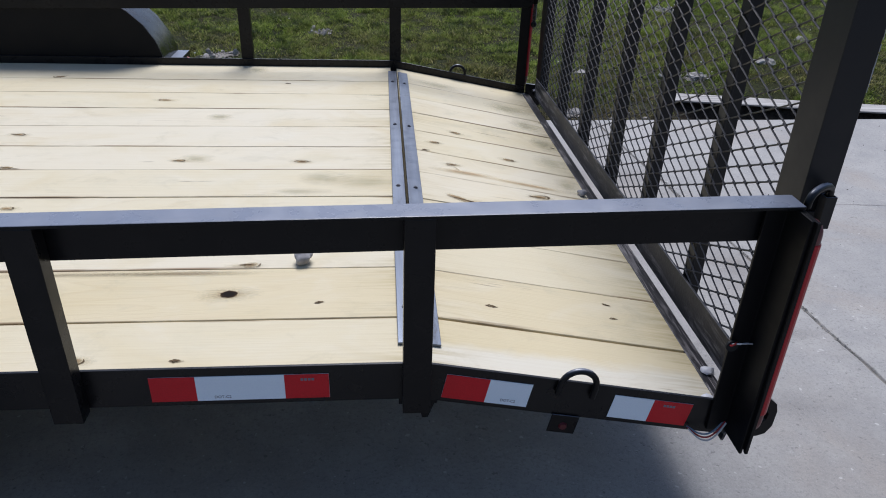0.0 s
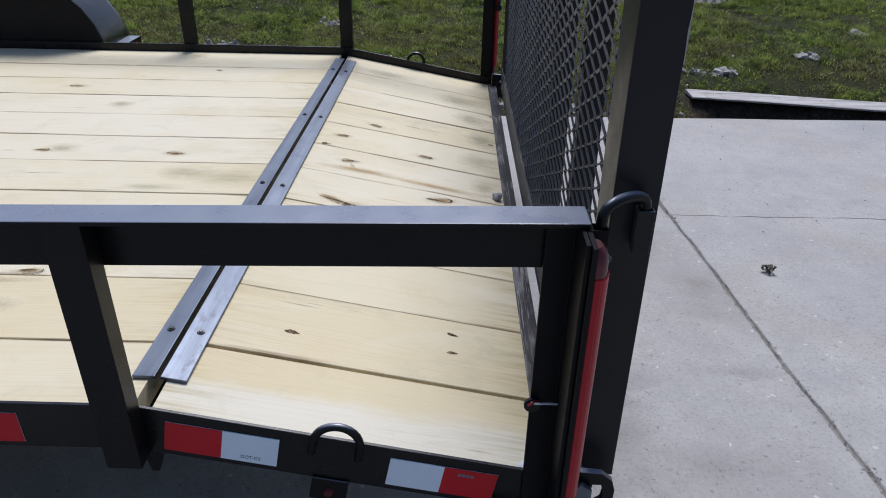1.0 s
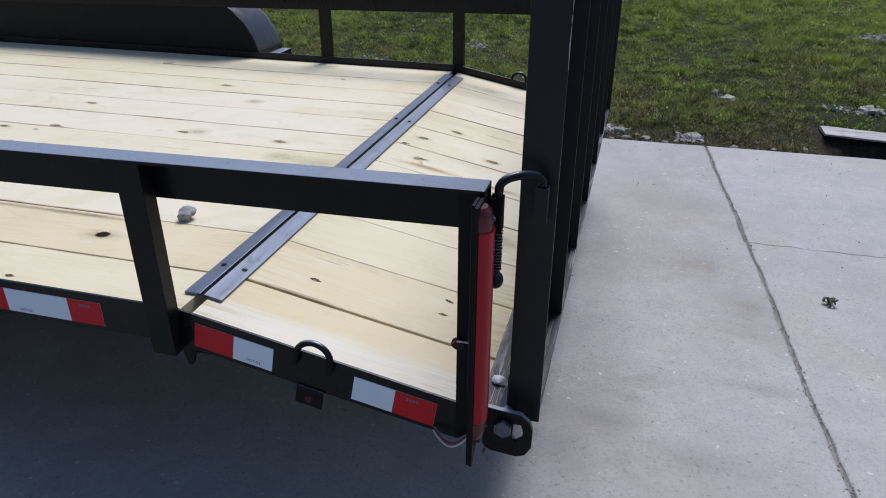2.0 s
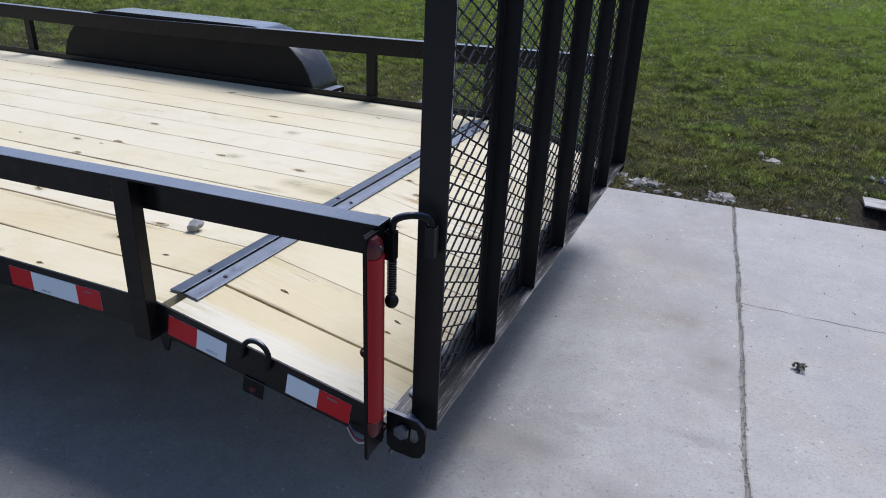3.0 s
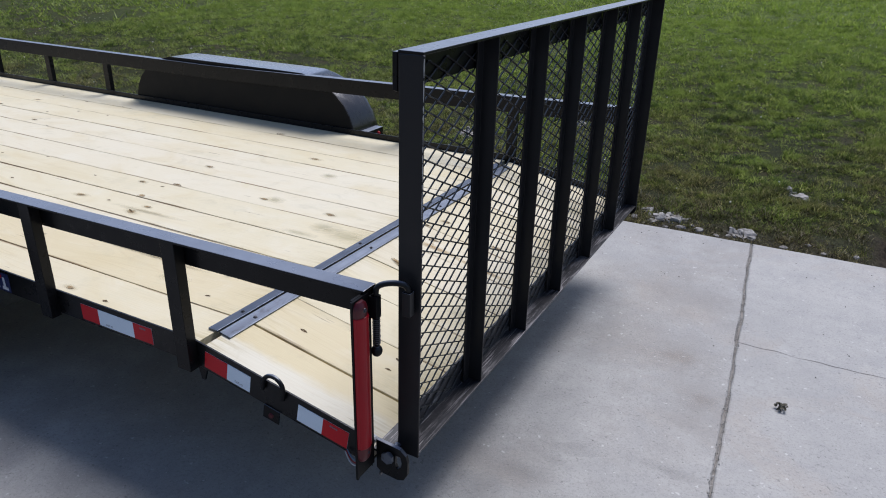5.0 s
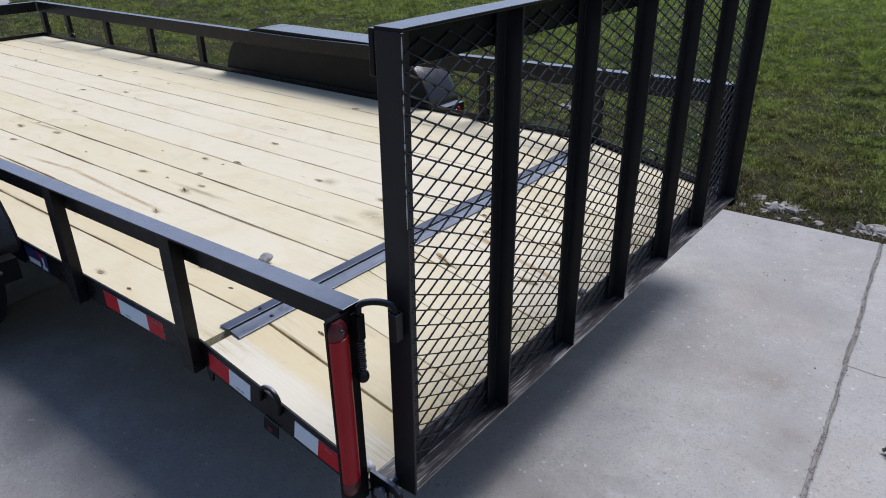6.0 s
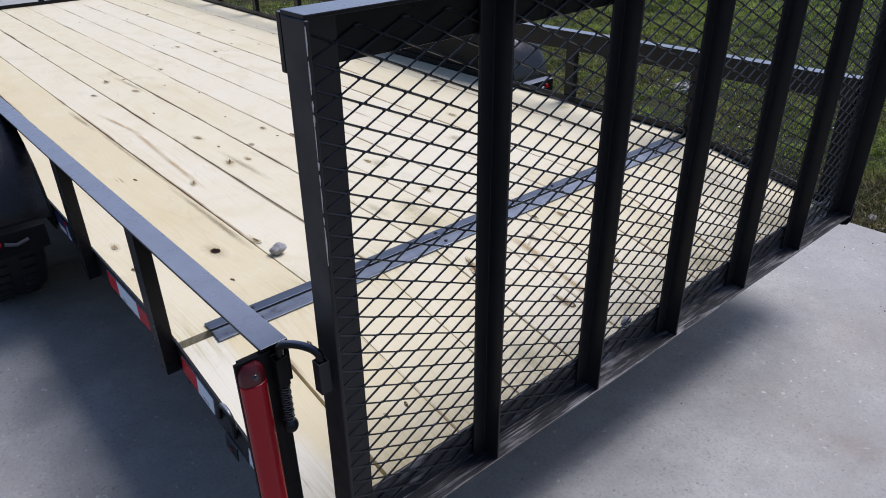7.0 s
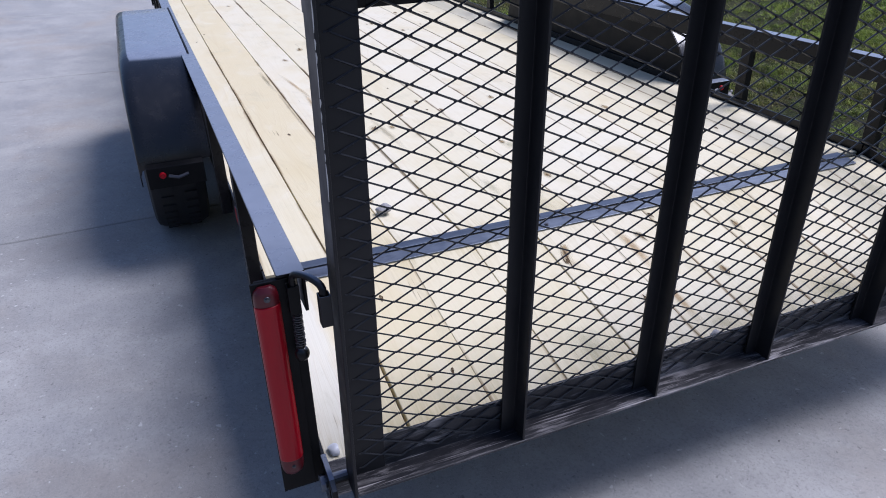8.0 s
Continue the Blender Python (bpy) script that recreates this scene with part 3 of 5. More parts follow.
# the front end
bm = bmesh.new()
prism(bm, [(FRONT, 0.389), (FRONT + 0.05, 0.389), (FRONT + 0.05, 0.395), (FRONT + 0.006, 0.395), (FRONT + 0.006, LIP), (FRONT, LIP)], "y", 0.007, WIDTH - 0.007)
part("front_frame", bm, BLACK, trailer, bevel=0.001)
bm = bmesh.new()
prism(bm, angle(FRONT + 0.012, rail_z(FRONT) - 0.001, -0.045, -0.078, 0.006), "y", 0.019, WIDTH - 0.019)
part("front_rail", bm, BLACK, trailer, bevel=0.0015)
for y in (0.52, 1.03, 1.54):
    bm = bmesh.new()
    prism(bm, angle(FRONT - 0.045, y, 0.045, 0.045), "z", 0.38, rail_z(FRONT) - 0.008)
    part("front_post", bm, BLACK, trailer, bevel=0.001)

# the dovetail's rear header
bm = bmesh.new()
prism(bm, [(DOVE_LONG - 0.002, 0.001), (DOVE_LONG + 0.032, 0.001), (DOVE_LONG + 0.032, -0.07), (DOVE_LONG + 0.026, -0.07), (DOVE_LONG + 0.026, -0.005), (DOVE_LONG - 0.002, -0.005)], "y", 0.0075, WIDTH - 0.0075)
part("rear_header", turned(bm, DOVE), DUSTY, trailer, "scuffed black steel rear header", bevel=0.001)

# the crossmember under the joint of the deck
bm = bmesh.new()
box(bm, BREAK - 0.035, BREAK + 0.035, 0.054, WIDTH - 0.054, 0.33, 0.392)
part("crossmember", bm, PANEL, trailer, bevel=0.001)

# axle beams
for x in (-1.42, -2.28):
    bm = bmesh.new()
    tube(bm, [(x, -0.06, 0.365), (x, WIDTH + 0.06, 0.335)], 0.03, 12)
    part("axle", bm, BLACK, trailer, smooth=True)


def fender(far):
    """A tandem fender with a flat top, sloped ends and a turned-down lip."""
    half = [(-0.985, 0.440), (-0.992, 0.475), (-1.012, 0.53), (-1.05, 0.59), (-1.105, 0.642), (-1.18, 0.69), (-1.26, 0.718), (-1.33, 0.7355), (-1.48, 0.737)]
    arc = half + [(-3.70 - x, z) for x, z in reversed(half)]
    bm = bmesh.new()
    inner, outer, t = -0.014, -0.259, 0.004
    rows = [[bm.verts.new((x, y, z + dz)) for x, z in arc] for y, dz in ((inner, 0), (outer + 0.044, 0), (outer + 0.023, -0.004), (outer + 0.009, -0.013), (outer + 0.002, -0.027), (outer, -0.042), (outer, -0.078), (outer + t, -0.078), (outer + t, -0.040), (outer + 0.012, -0.02), (outer + 0.044, -t), (inner, -t))]
    for a, b in zip(rows, rows[1:] + rows[:1]):
        for i in range(len(arc) - 1):
            bm.faces.new((a[i], a[i + 1], b[i + 1], b[i]))
    for i in (0, len(arc) - 1):
        bm.faces.new([r[i] for r in rows])
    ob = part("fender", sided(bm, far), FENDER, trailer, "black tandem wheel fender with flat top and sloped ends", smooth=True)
    bm = bmesh.new()
    prism(bm, [(-0.985, 0.39), *[(x, z + 0.001) for x, z in arc], (-2.715, 0.39)], "y", -0.012, -0.006)
    part("inner_panel", sided(bm, far), PANEL, ob, "flat black inner panel")
    for x, d in ((-0.985, 1), (-2.715, -1)):
        bm = bmesh.new()
        prism(bm, [(x - 0.01 * d, 0.440), (x + 0.048 * d, 0.440), (x + 0.048 * d, 0.365), (x + 0.043 * d, 0.365), (x + 0.043 * d, 0.435), (x - 0.01 * d, 0.435)], "y", -0.045, -0.235)
        # the far bracket's top gets the painted sky sheen, the near one none
        part("end_bracket", sided(bm, far), BLACK if far else PANEL, ob, bevel=0.0015)
    bm = bmesh.new()
    disc(bm, (-0.934, -0.185, 0.412), (1, 0, 0), 0.013, 0.012, 16, 0.009)
    part("marker_lamp", sided(bm, far), LENS, ob, "small red marker lamp", smooth=True)
    bm = bmesh.new()
    tube(bm, [(-0.936, -0.165, 0.408), (-0.925, -0.135, 0.402), (-0.93, -0.10, 0.409)], 0.006, 8)
    part("clip", sided(bm, far), BOLT, ob, smooth=True)


def wheel(x, far):
    y, r = -0.145, 0.335
    z = 0.06 + r - 0.028 if not far else r - 0.022
    at = Matrix.Translation((x, WIDTH - y if far else y, z))
    bm = bmesh.new()
    prof = [(0.205, 0.085), (0.25, 0.10), (0.30, 0.103), (0.322, 0.094), (0.333, 0.072), (0.335, 0.0), (0.333, -0.072), (0.322, -0.094), (0.30, -0.103), (0.25, -0.10), (0.205, -0.085)]
    spin(bm, prof, 40)
    hub = part("wheel", bm, RUBBER, trailer, "black rubber trailer tyre on grey rim", at, smooth=True)
    bm = bmesh.new()
    spin(bm, [(0.206, 0.086), (0.19, 0.06), (0.19, -0.06), (0.206, -0.086), (0.198, -0.09), (0.16, -0.05), (0.09, -0.035), (0.05, -0.06), (0.03, -0.07), (0.03, 0.05), (0.16, 0.05), (0.198, 0.09)], 28)
    part("rim", bm, RIM, hub, "grey painted steel rim", at, smooth=True)
    bm = bmesh.new()
    for k in range(48):
        a = 2 * math.pi * k / 48
        for s in (-1, 1):
            b = bmesh.new()
            box(b, -0.013, 0.013, s * 0.042 - 0.022, s * 0.042 + 0.022, 0.331, 0.341)
            turned(b, Matrix.Rotation(a + 0.05 * s, 4, "Y"))
            me = bpy.data.meshes.new("lug")
            b.to_mesh(me)
            b.free()
            bm.from_mesh(me)
            bpy.data.meshes.remove(me)
    tagged(part("tread", bm, RUBBER, hub, "", at), kind="stuff")


def spin(bm, profile, n):
    """A closed profile of (radius, y), turned round the y axis."""
    rings = [[bm.verts.new((r * math.cos(a), y, r * math.sin(a))) for r, y in profile] for a in (2 * math.pi * k / n for k in range(n))]
    m = len(profile)
    for k in range(n):
        for i in range(m):
            bm.faces.new((rings[k][i], rings[k][(i + 1) % m], rings[(k + 1) % n][(i + 1) % m], rings[(k + 1) % n][i]))
    return bm


for far in (False, True):
    fender(far)
    for x in (-1.42, -2.28):
        wheel(x, far)


# ---- conspicuity tape on the near side frame ----
def tape_strip(blocks, m, name="reflective_tape"):
    """Blocks of (start, end, colour, ink bars) along the frame's face."""
    a, b = blocks[0][0], blocks[-1][1]
    top, foot = 0.012, -0.0385
    bm = bmesh.new()
    box(bm, a, b, -0.0008, -0.0002, foot, top)
    strip = part(name, turned(bm, m), WHITE, trailer, "red and white reflective tape strip")
    for x0, x1, red in blocks:
        bm = bmesh.new()
        box(bm, x0 + 0.0002, x1 - 0.0002, -0.0014, -0.0006, foot + 0.0002, top - 0.0002)
        part("red_block" if red else "white_block", turned(bm, m), RED if red else WHITE, strip, "red reflective block" if red else "white reflective block")
    return strip


def lettering(words, size, m, parent, material):
    """Words as flat, slightly raised mesh letters, standing on the frame's face."""
    cu = bpy.data.curves.new("words", "FONT")
    cu.body, cu.size, cu.extrude, cu.align_x, cu.align_y = words, size, 0.0002, "CENTER", "CENTER"
    ob = bpy.data.objects.new("words", cu)
    scene.collection.objects.link(ob)
    me = bpy.data.meshes.new_from_object(ob.evaluated_get(bpy.context.evaluated_depsgraph_get()))
    bpy.data.objects.remove(ob)
    bpy.data.curves.remove(cu)
    me.transform(m @ Matrix.Rotation(radians(90), 4, "X"))
    me.materials.append(material)
    return link("print", me, parent, "small printed grade mark")


LEVEL = Matrix.Translation((0, 0, DECK))
slope = math.cos(math.atan(0.188))
tA = tape_strip([(-0.492, -0.418, True), (-0.418, -0.273, False), (-0.273, -0.199, True)], LEVEL)
lettering("DOT-C2", 0.0075, LEVEL @ Matrix.Translation((-0.376, -0.0016, -0.031)), tA, INK)
tB = tape_strip([((x0 - BREAK) / slope, (x1 - BREAK) / slope, r) for x0, x1, r in ((-0.002, 0.074, True), (0.074, 0.150, False))], DOVE)
lettering("DOT-C2", 0.0075, DOVE @ Matrix.Translation(((0.114 - BREAK) / slope, -0.0016, -0.029)), tB, INK)
tC = tape_strip([((x0 - BREAK) / slope, (x1 - BREAK) / slope, r) for x0, x1, r in ((0.301, 0.376, False), (0.376, 0.451, True))], DOVE)
for strip, m, x in ((tA, LEVEL, -0.235), (tC, DOVE, 0.46)):
    bm = bmesh.new()
    for k in range(4):
        box(bm, x - 0.011 + 0.006 * k, x - 0.0065 + 0.006 * k, -0.0018, -0.0014, -0.001, 0.004)
    part("print", turned(bm, m), INK, strip, "small unreadable print")

# maker's plate: plain shapes only
bm = bmesh.new()
box(bm, -0.985, -0.835, -0.0012, -0.0002, 0.392, 0.455)
plate = part("maker_decal", bm, NAVY, trailer, "dark blue maker's decal with white shapes")
for x0, x1, z0, z1, n in ((-0.875, -0.845, 0.398, 0.409, "white_bar"), (-0.868, -0.857, 0.409, 0.440, "white_bar"), (-0.965, -0.89, 0.400, 0.418, "white_bar")):
    bm = bmesh.new()
    box(bm, x0, x1, -0.0018, -0.0010, z0, z1)
    part(n, bm, CHALK, plate)
bm = bmesh.new()
disc(bm, (-0.880, -0.0014, 0.444), (0, 1, 0), 0.009, 0.0008, 20)
part("red_dot", bm, RED, plate)


# ---- tie-down rings ----
def tie_down(x, far, on_dove=True):
    m = DOVE if on_dove else LEVEL
    u = (x - BREAK) / slope if on_dove else x
    bm = bmesh.new()
    pts = [(u - 0.032, -0.0065, 0.004)] + [(u - 0.032 * math.cos(a), -0.0065, 0.026 + 0.032 * math.sin(a)) for a in (math.pi * k / 14 for k in range(15))] + [(u + 0.032, -0.0065, 0.004)]
    tube(bm, pts, 0.0058, 10)
    ring = part("tie_down_ring", sided(turned(bm, m), far), BLACK, trailer, "black half-round tie-down ring", smooth=True)
    bm = bmesh.new()
    box(bm, u - 0.026, u + 0.026, -0.0045, -0.0015, -0.085, -0.045)
    part("tab", sided(turned(bm, m), far), BLACK, ring, "black steel tab below the frame", bevel=0.001)
    bm = bmesh.new()
    disc(bm, (u, -0.0065, -0.068), (0, -1, 0), 0.008, 0.004, 16, 0.006)
    part("reflector", sided(turned(bm, m), far), CAP, ring, "small red round reflector", smooth=True)


tie_down(0.226, False)
tie_down(0.226, True)
tie_down(-4.78, True, False)

# gusset under the break of the frame
for far in (False, True):
    bm = bmesh.new()
    prism(bm, [(-0.052, 0.392), (-0.012, 0.386), (-0.030, 0.335), (-0.040, 0.335)], "y", 0.012, 0.018)
    part("gusset", sided(bm, far), BLACK, trailer)


# ---- hinge strips over the joint of the deck ----
SKEW = Matrix(((1, 0.007, 0, -0.007 * 0.09), (0, 1, 0, 0), (0, 0, 1, 0), (0, 0, 0, 1)))   # the strips run a little out of square


def strip_bar(x0, x1, m, bolt_x):
    bm = bmesh.new()
    box(bm, x0, x1, 0.090, WIDTH - 0.090, 0.0008, 0.0058)
    turned(bm, SKEW)
    bar = part("hinge_strip", turned(bm, m), STEEL, trailer, "grey flat steel strip bolted over the deck joint", bevel=0.001)
    for y in (0.207, 0.793, 1.295, 1.808):
        bm = bmesh.new()
        bolt_head(bm, (bolt_x + 0.007 * (y - 0.09), y, 0.0065), (0, 0, 1), 0.0068)
        part("bolt", turned(bm, m), BOLT, bar)


strip_bar(-0.081, -0.0475, LEVEL, -0.065)
strip_bar(0.0045, 0.0430, DOVE, 0.026)


# ---- ramp gate ----
GX, GB, GT, GY0, GY1 = 0.564, 0.329, 1.246, 0.036, WIDTH - 0.036
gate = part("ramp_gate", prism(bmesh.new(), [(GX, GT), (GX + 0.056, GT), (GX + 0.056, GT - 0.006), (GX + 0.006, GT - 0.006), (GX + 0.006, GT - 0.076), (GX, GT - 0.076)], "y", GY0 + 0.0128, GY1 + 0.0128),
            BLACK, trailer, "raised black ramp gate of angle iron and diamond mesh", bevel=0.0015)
bm = bmesh.new()
prism(bm, [(GX, GB), (GX + 0.056, GB), (GX + 0.056, GB + 0.006), (GX + 0.006, GB + 0.006), (GX + 0.006, GB + 0.078), (GX, GB + 0.078)], "y", GY0 + 0.0065, GY1 - 0.0065)
part("bottom_bar", bm, DUSTY, gate, "dust-streaked black bottom angle", bevel=0.0015)
for far in (False, True):
    bm = bmesh.new()
    prism(bm, angle(GX + 0.0030, GY0 - 0.001, 0.0550, 0.074, 0.0060), "z", GB - 0.004, GT - 0.0065)
    part("upright", turned(sided(bm, far), LEAN), UPRIGHT, gate, bevel=0.0015)
    bm = bmesh.new()
    box(bm, GX - 0.013, GX - 0.002, GY0 + 0.001, GY0 + 0.05, GT - 0.078, GT - 0.004)
    part("stop_block", turned(sided(bm, far), LEAN), BLACK, gate, bevel=0.0015)
for y in (0.384, 0.702, 1.012, 1.343, 1.664):
    bm = bmesh.new()
    prism(bm, angle(GX + 0.0115, y, 0.043, -0.033, 0.005), "z", GB + 0.0065, GT - 0.0065)
    part("slat", turned(bm, LEAN), UPRIGHT, gate, "black vertical angle bar", bevel=0.001)


def paint_chips():
    """Bare slivers where the paint has chipped off the gate's near corner."""
    rng = random.Random(12)
    z = GT - 0.012
    while z > GT - 0.27:
        tall, wide = rng.uniform(0.010, 0.06), rng.uniform(0.0006, 0.0016)
        bm = bmesh.new()
        x, y = GX + 0.0582, GY0 - 0.0012
        rows = []
        for k in range(6):
            f = k / 5
            w = wide * (0.35 + math.sin(math.pi * min(0.95, f + 0.05))) * rng.uniform(0.8, 1.2)
            rows.append([bm.verts.new(p) for p in ((x - w, y, z - tall * f), (x + 0.0003, y - 0.0003, z - tall * f), (x + 0.0001, y + w, z - tall * f))])
        for a, b in zip(rows, rows[1:]):
            for i in range(2):
                bm.faces.new((a[i], a[i + 1], b[i + 1], b[i]))
        part("paint_chip", turned(bm, LEAN), CHIP, gate, "pale chip in the black paint")
        z -= tall + max(0.0, rng.uniform(-0.004, 0.010))


paint_chips()


def diamond_mesh(y0, y1, z0, z1, x):
    """Expanded steel: long diamonds lying level, with thick bonds."""
    verts, faces = [], []
    lw, sw, t = 0.0766, 0.01726, 0.0011
    cols, rows = int((y1 - y0) / lw), int((z1 - z0) / sw)

    def strand(a, b, tilt):
        d = (b - a).normalized()
        s = Vector((0, -d.z, d.y))
        f = Vector((1, 0, 0))
        f, s = f * 0.0014 + s * tilt, s * t - f * tilt
        k = len(verts)
        for p in (a, b):
            for i, j in ((-1, -1), (1, -1), (1, 1), (-1, 1)):
                verts.append(p + f * i + s * j)
        for q in ((0, 1, 5, 4), (1, 2, 6, 5), (2, 3, 7, 6), (3, 0, 4, 7), (0, 3, 2, 1), (4, 5, 6, 7)):
            faces.append([k + i for i in q])

    for r in range(rows):
        for c in range(2 * cols):
            up = (r + c) % 2 == 0
            ya, yb = y0 + c * lw / 2, y0 + (c + 1) * lw / 2
            za, zb = z0 + r * sw, z0 + (r + 1) * sw
            a, b = (Vector((x, ya, za)), Vector((x, yb, zb))) if up else (Vector((x, ya, zb)), Vector((x, yb, za)))
            a.x += 0.0012 if up else -0.0012
            b.x += -0.0012 if up else 0.0012
            strand(a, b, 0.0007)
    for r in range(rows + 1):
        for c in range(2 * cols + 1):
            if (r + c) % 2 == 0:
                yc, zc = y0 + c * lw / 2, z0 + r * sw
                strand(Vector((x, yc - 0.006, zc)), Vector((x, yc + 0.006, zc)), 0.0004)
    me = bpy.data.meshes.new("diamond_mesh")
    me.from_pydata(verts, [], faces)
    me.transform(LEAN)
    me.materials.append(MESH)
    return link("diamond_mesh", me, gate, "black expanded steel diamond mesh")


diamond_mesh(0.0642, 2.003, 0.351, GT - 0.03, GX + 0.0090)


# ---- spring latch and hinge of the gate ----
def square_tube(bm, x0, x1, y0, y1, z0, z1, t=0.003):
    """A short length of hollow square tube, standing upright."""
    loops = []
    for z, g in ((z0, 0.0), (z1, 0.0), (z1, t), (z0, t)):
        loops.append([bm.verts.new((x, y, z)) for x, y in ((x0 + g, y0 + g), (x1 - g, y0 + g), (x1 - g, y1 - g), (x0 + g, y1 - g))])
    for a, b in zip(loops, loops[1:] + loops[:1]):
        for k in range(4):
            bm.faces.new((a[k], a[(k + 1) % 4], b[(k + 1) % 4], b[k]))
    return bm


def latch(far):
    x, y = 0.545, -0.012
    bm = bmesh.new()
    bend = [(x, y, 0.612), (x, y, 0.752)]
    for k in range(13):
        a = math.pi * k / 12
        f = (1 - math.cos(a)) / 2
        bend.append((x + 0.057 * f, y + 0.036 * f, 0.757 + 0.024 * math.sin(a) ** 0.55))
    bend += [(x + 0.057, y + 0.036, 0.750), (x + 0.057, y + 0.036, 0.722)]
    tube(bm, bend, 0.0064, 10)
    rod = part("latch_rod", sided(bm, far), BLACK, trailer, "bent black steel latch rod holding the gate upright", smooth=True)
    bm = bmesh.new()
    square_tube(bm, x - 0.0105, x + 0.0078, y - 0.011, y + 0.0078, 0.702, 0.754, 0.0015)
    part("guide_tube", sided(bm, far), PANEL, rod, "black square guide tube welded to the post", bevel=0.0012)
    bm = bmesh.new()
    square_tube(bm, x + 0.0475, x + 0.0665, y + 0.0268, y + 0.0455, 0.704, 0.7600, 0.002)
    part("gate_sleeve", sided(bm, far), UPRIGHT, rod, "black square sleeve welded to the gate", bevel=0.0012)
    bm = bmesh.new()
    tube(bm, [(x + 0.0082 * math.cos(0.95 * k), y + 0.0082 * math.sin(0.95 * k), 0.7005 - 0.00072 * k) for k in range(92)], 0.0012, 5)
    part("spring", sided(bm, far), BOLT, rod, "thin coil spring", smooth=True)
    bm = bmesh.new()
    bmesh.ops.create_icosphere(bm, subdivisions=3, radius=0.0125, matrix=Matrix.Translation((x, y, 0.6195)) @ Matrix.Diagonal((1, 1, 1.15, 1)))
    part("knob", sided(bm, far), BLACK, rod, "round black knob", smooth=True)


def gate_hinge(far):
    outline = [(0.532, 0.372), (0.596, 0.366), (0.612, 0.352), (0.617, 0.335), (0.616, 0.300), (0.606, 0.282), (0.590, 0.276), (0.545, 0.280), (0.532, 0.292)]
    hole = [(0.585, 0.345), (0.597, 0.345), (0.601, 0.330), (0.599, 0.316), (0.588, 0.307), (0.583, 0.318)]
    bm = bmesh.new()
    for y in (-0.004, 0.006):
        ring = [bm.verts.new((x, y, z)) for x, z in outline]
        inn = [bm.verts.new((x, y, z)) for x, z in hole]
        es = [bm.edges.new((loop[i], loop[(i + 1) % len(loop)])) for loop in (ring, inn) for i in range(len(loop))]
        bmesh.ops.triangle_fill(bm, use_beauty=True, edges=es)
    n, m = len(outline), len(hole)
    bm.verts.ensure_lookup_table()
    v, back = bm.verts, n + m
    for i in range(n):
        bm.faces.new((v[i], v[(i + 1) % n], v[back + (i + 1) % n], v[back + i]))
    for i in range(m):
        bm.faces.new((v[n + i], v[n + (i + 1) % m], v[back + n + (i + 1) % m], v[back + n + i]))
    hinge = part("gate_hinge", sided(bm, far), BLACK, trailer, "rounded black hinge plate with a slot", bevel=0.001)
    bm = bmesh.new()
    tube(bm, [(0.568, -0.014, 0.338), (0.568, 0.036, 0.338)], 0.012, 14)
    part("hinge_pin", sided(bm, far), BLACK, hinge, bevel=0.001)
    bm = bmesh.new()
    disc(bm, (0.568, -0.012, 0.338), (0, 1, 0), 0.016, 0.008, 6)
    part("nut", sided(bm, far), STEEL, hinge)


for far in (False, True):
    latch(far)
    gate_hinge(far)


def wire(points, material, label):
    bm = bmesh.new()
    tube(bm, points, 0.0016, 6)
    part("wire", bm, material, trailer, label, smooth=True)


wire([(0.487, -0.008, 0.496), (0.489, -0.018, 0.502), (0.496, -0.024, 0.507), (0.508, -0.022, 0.506), (0.520, -0.018, 0.502)], WIRE_WHITE, "short loop of white lamp wire")
wire([(0.485, -0.008, 0.494), (0.483, -0.017, 0.498), (0.488, -0.020, 0.504), (0.496, -0.010, 0.500)], WIRE_RED, "short loop of red lamp wire")
bm = bmesh.new()
disc(bm, (0.489, -0.0088, 0.492), (0, 1, 0), 0.011, 0.004, 16)
part("grommet", bm, RUBBER, trailer)
for k, (material, name) in enumerate(((WIRE_BLUE, "sagging blue wire under the frame"), (WIRE_RED, "sagging red wire under the frame"), (WIRE_WHITE, "sagging white wire under the frame"))):
    wire([(0.448 + 0.0050 * i, -0.004 - 0.004 * k - 0.012 * math.sin(math.pi * i / 14), 0.308 + 0.0008 * i - (0.016 + 0.004 * k) * math.sin(math.pi * i / 14)) for i in range(15)], material, name)


# ---- concrete slabs, lawn and what lies on them ----
def ground_z(y):
    return -0.024 * (y - 1.15)


def ground_point(x, y, dz=0.0):
    return (x, y, ground_z(y) + dz)


def edge_y(x):
    """The lawn's edge of the driveway."""
    return 2.795 + 0.028 * (x - 0.4) if x > -8.6 else 2.543 + 0.55 * (-8.6 - x)


def joint_x(k, y):
    """The line of the k-th joint across the driveway."""
    return 1.274 + 2.76 * k - 0.062 * y + 0.007 * noise.noise((y * 1.7, k, 0.5)) + 0.005 * noise.noise((y * 6.3, k, 0.2))


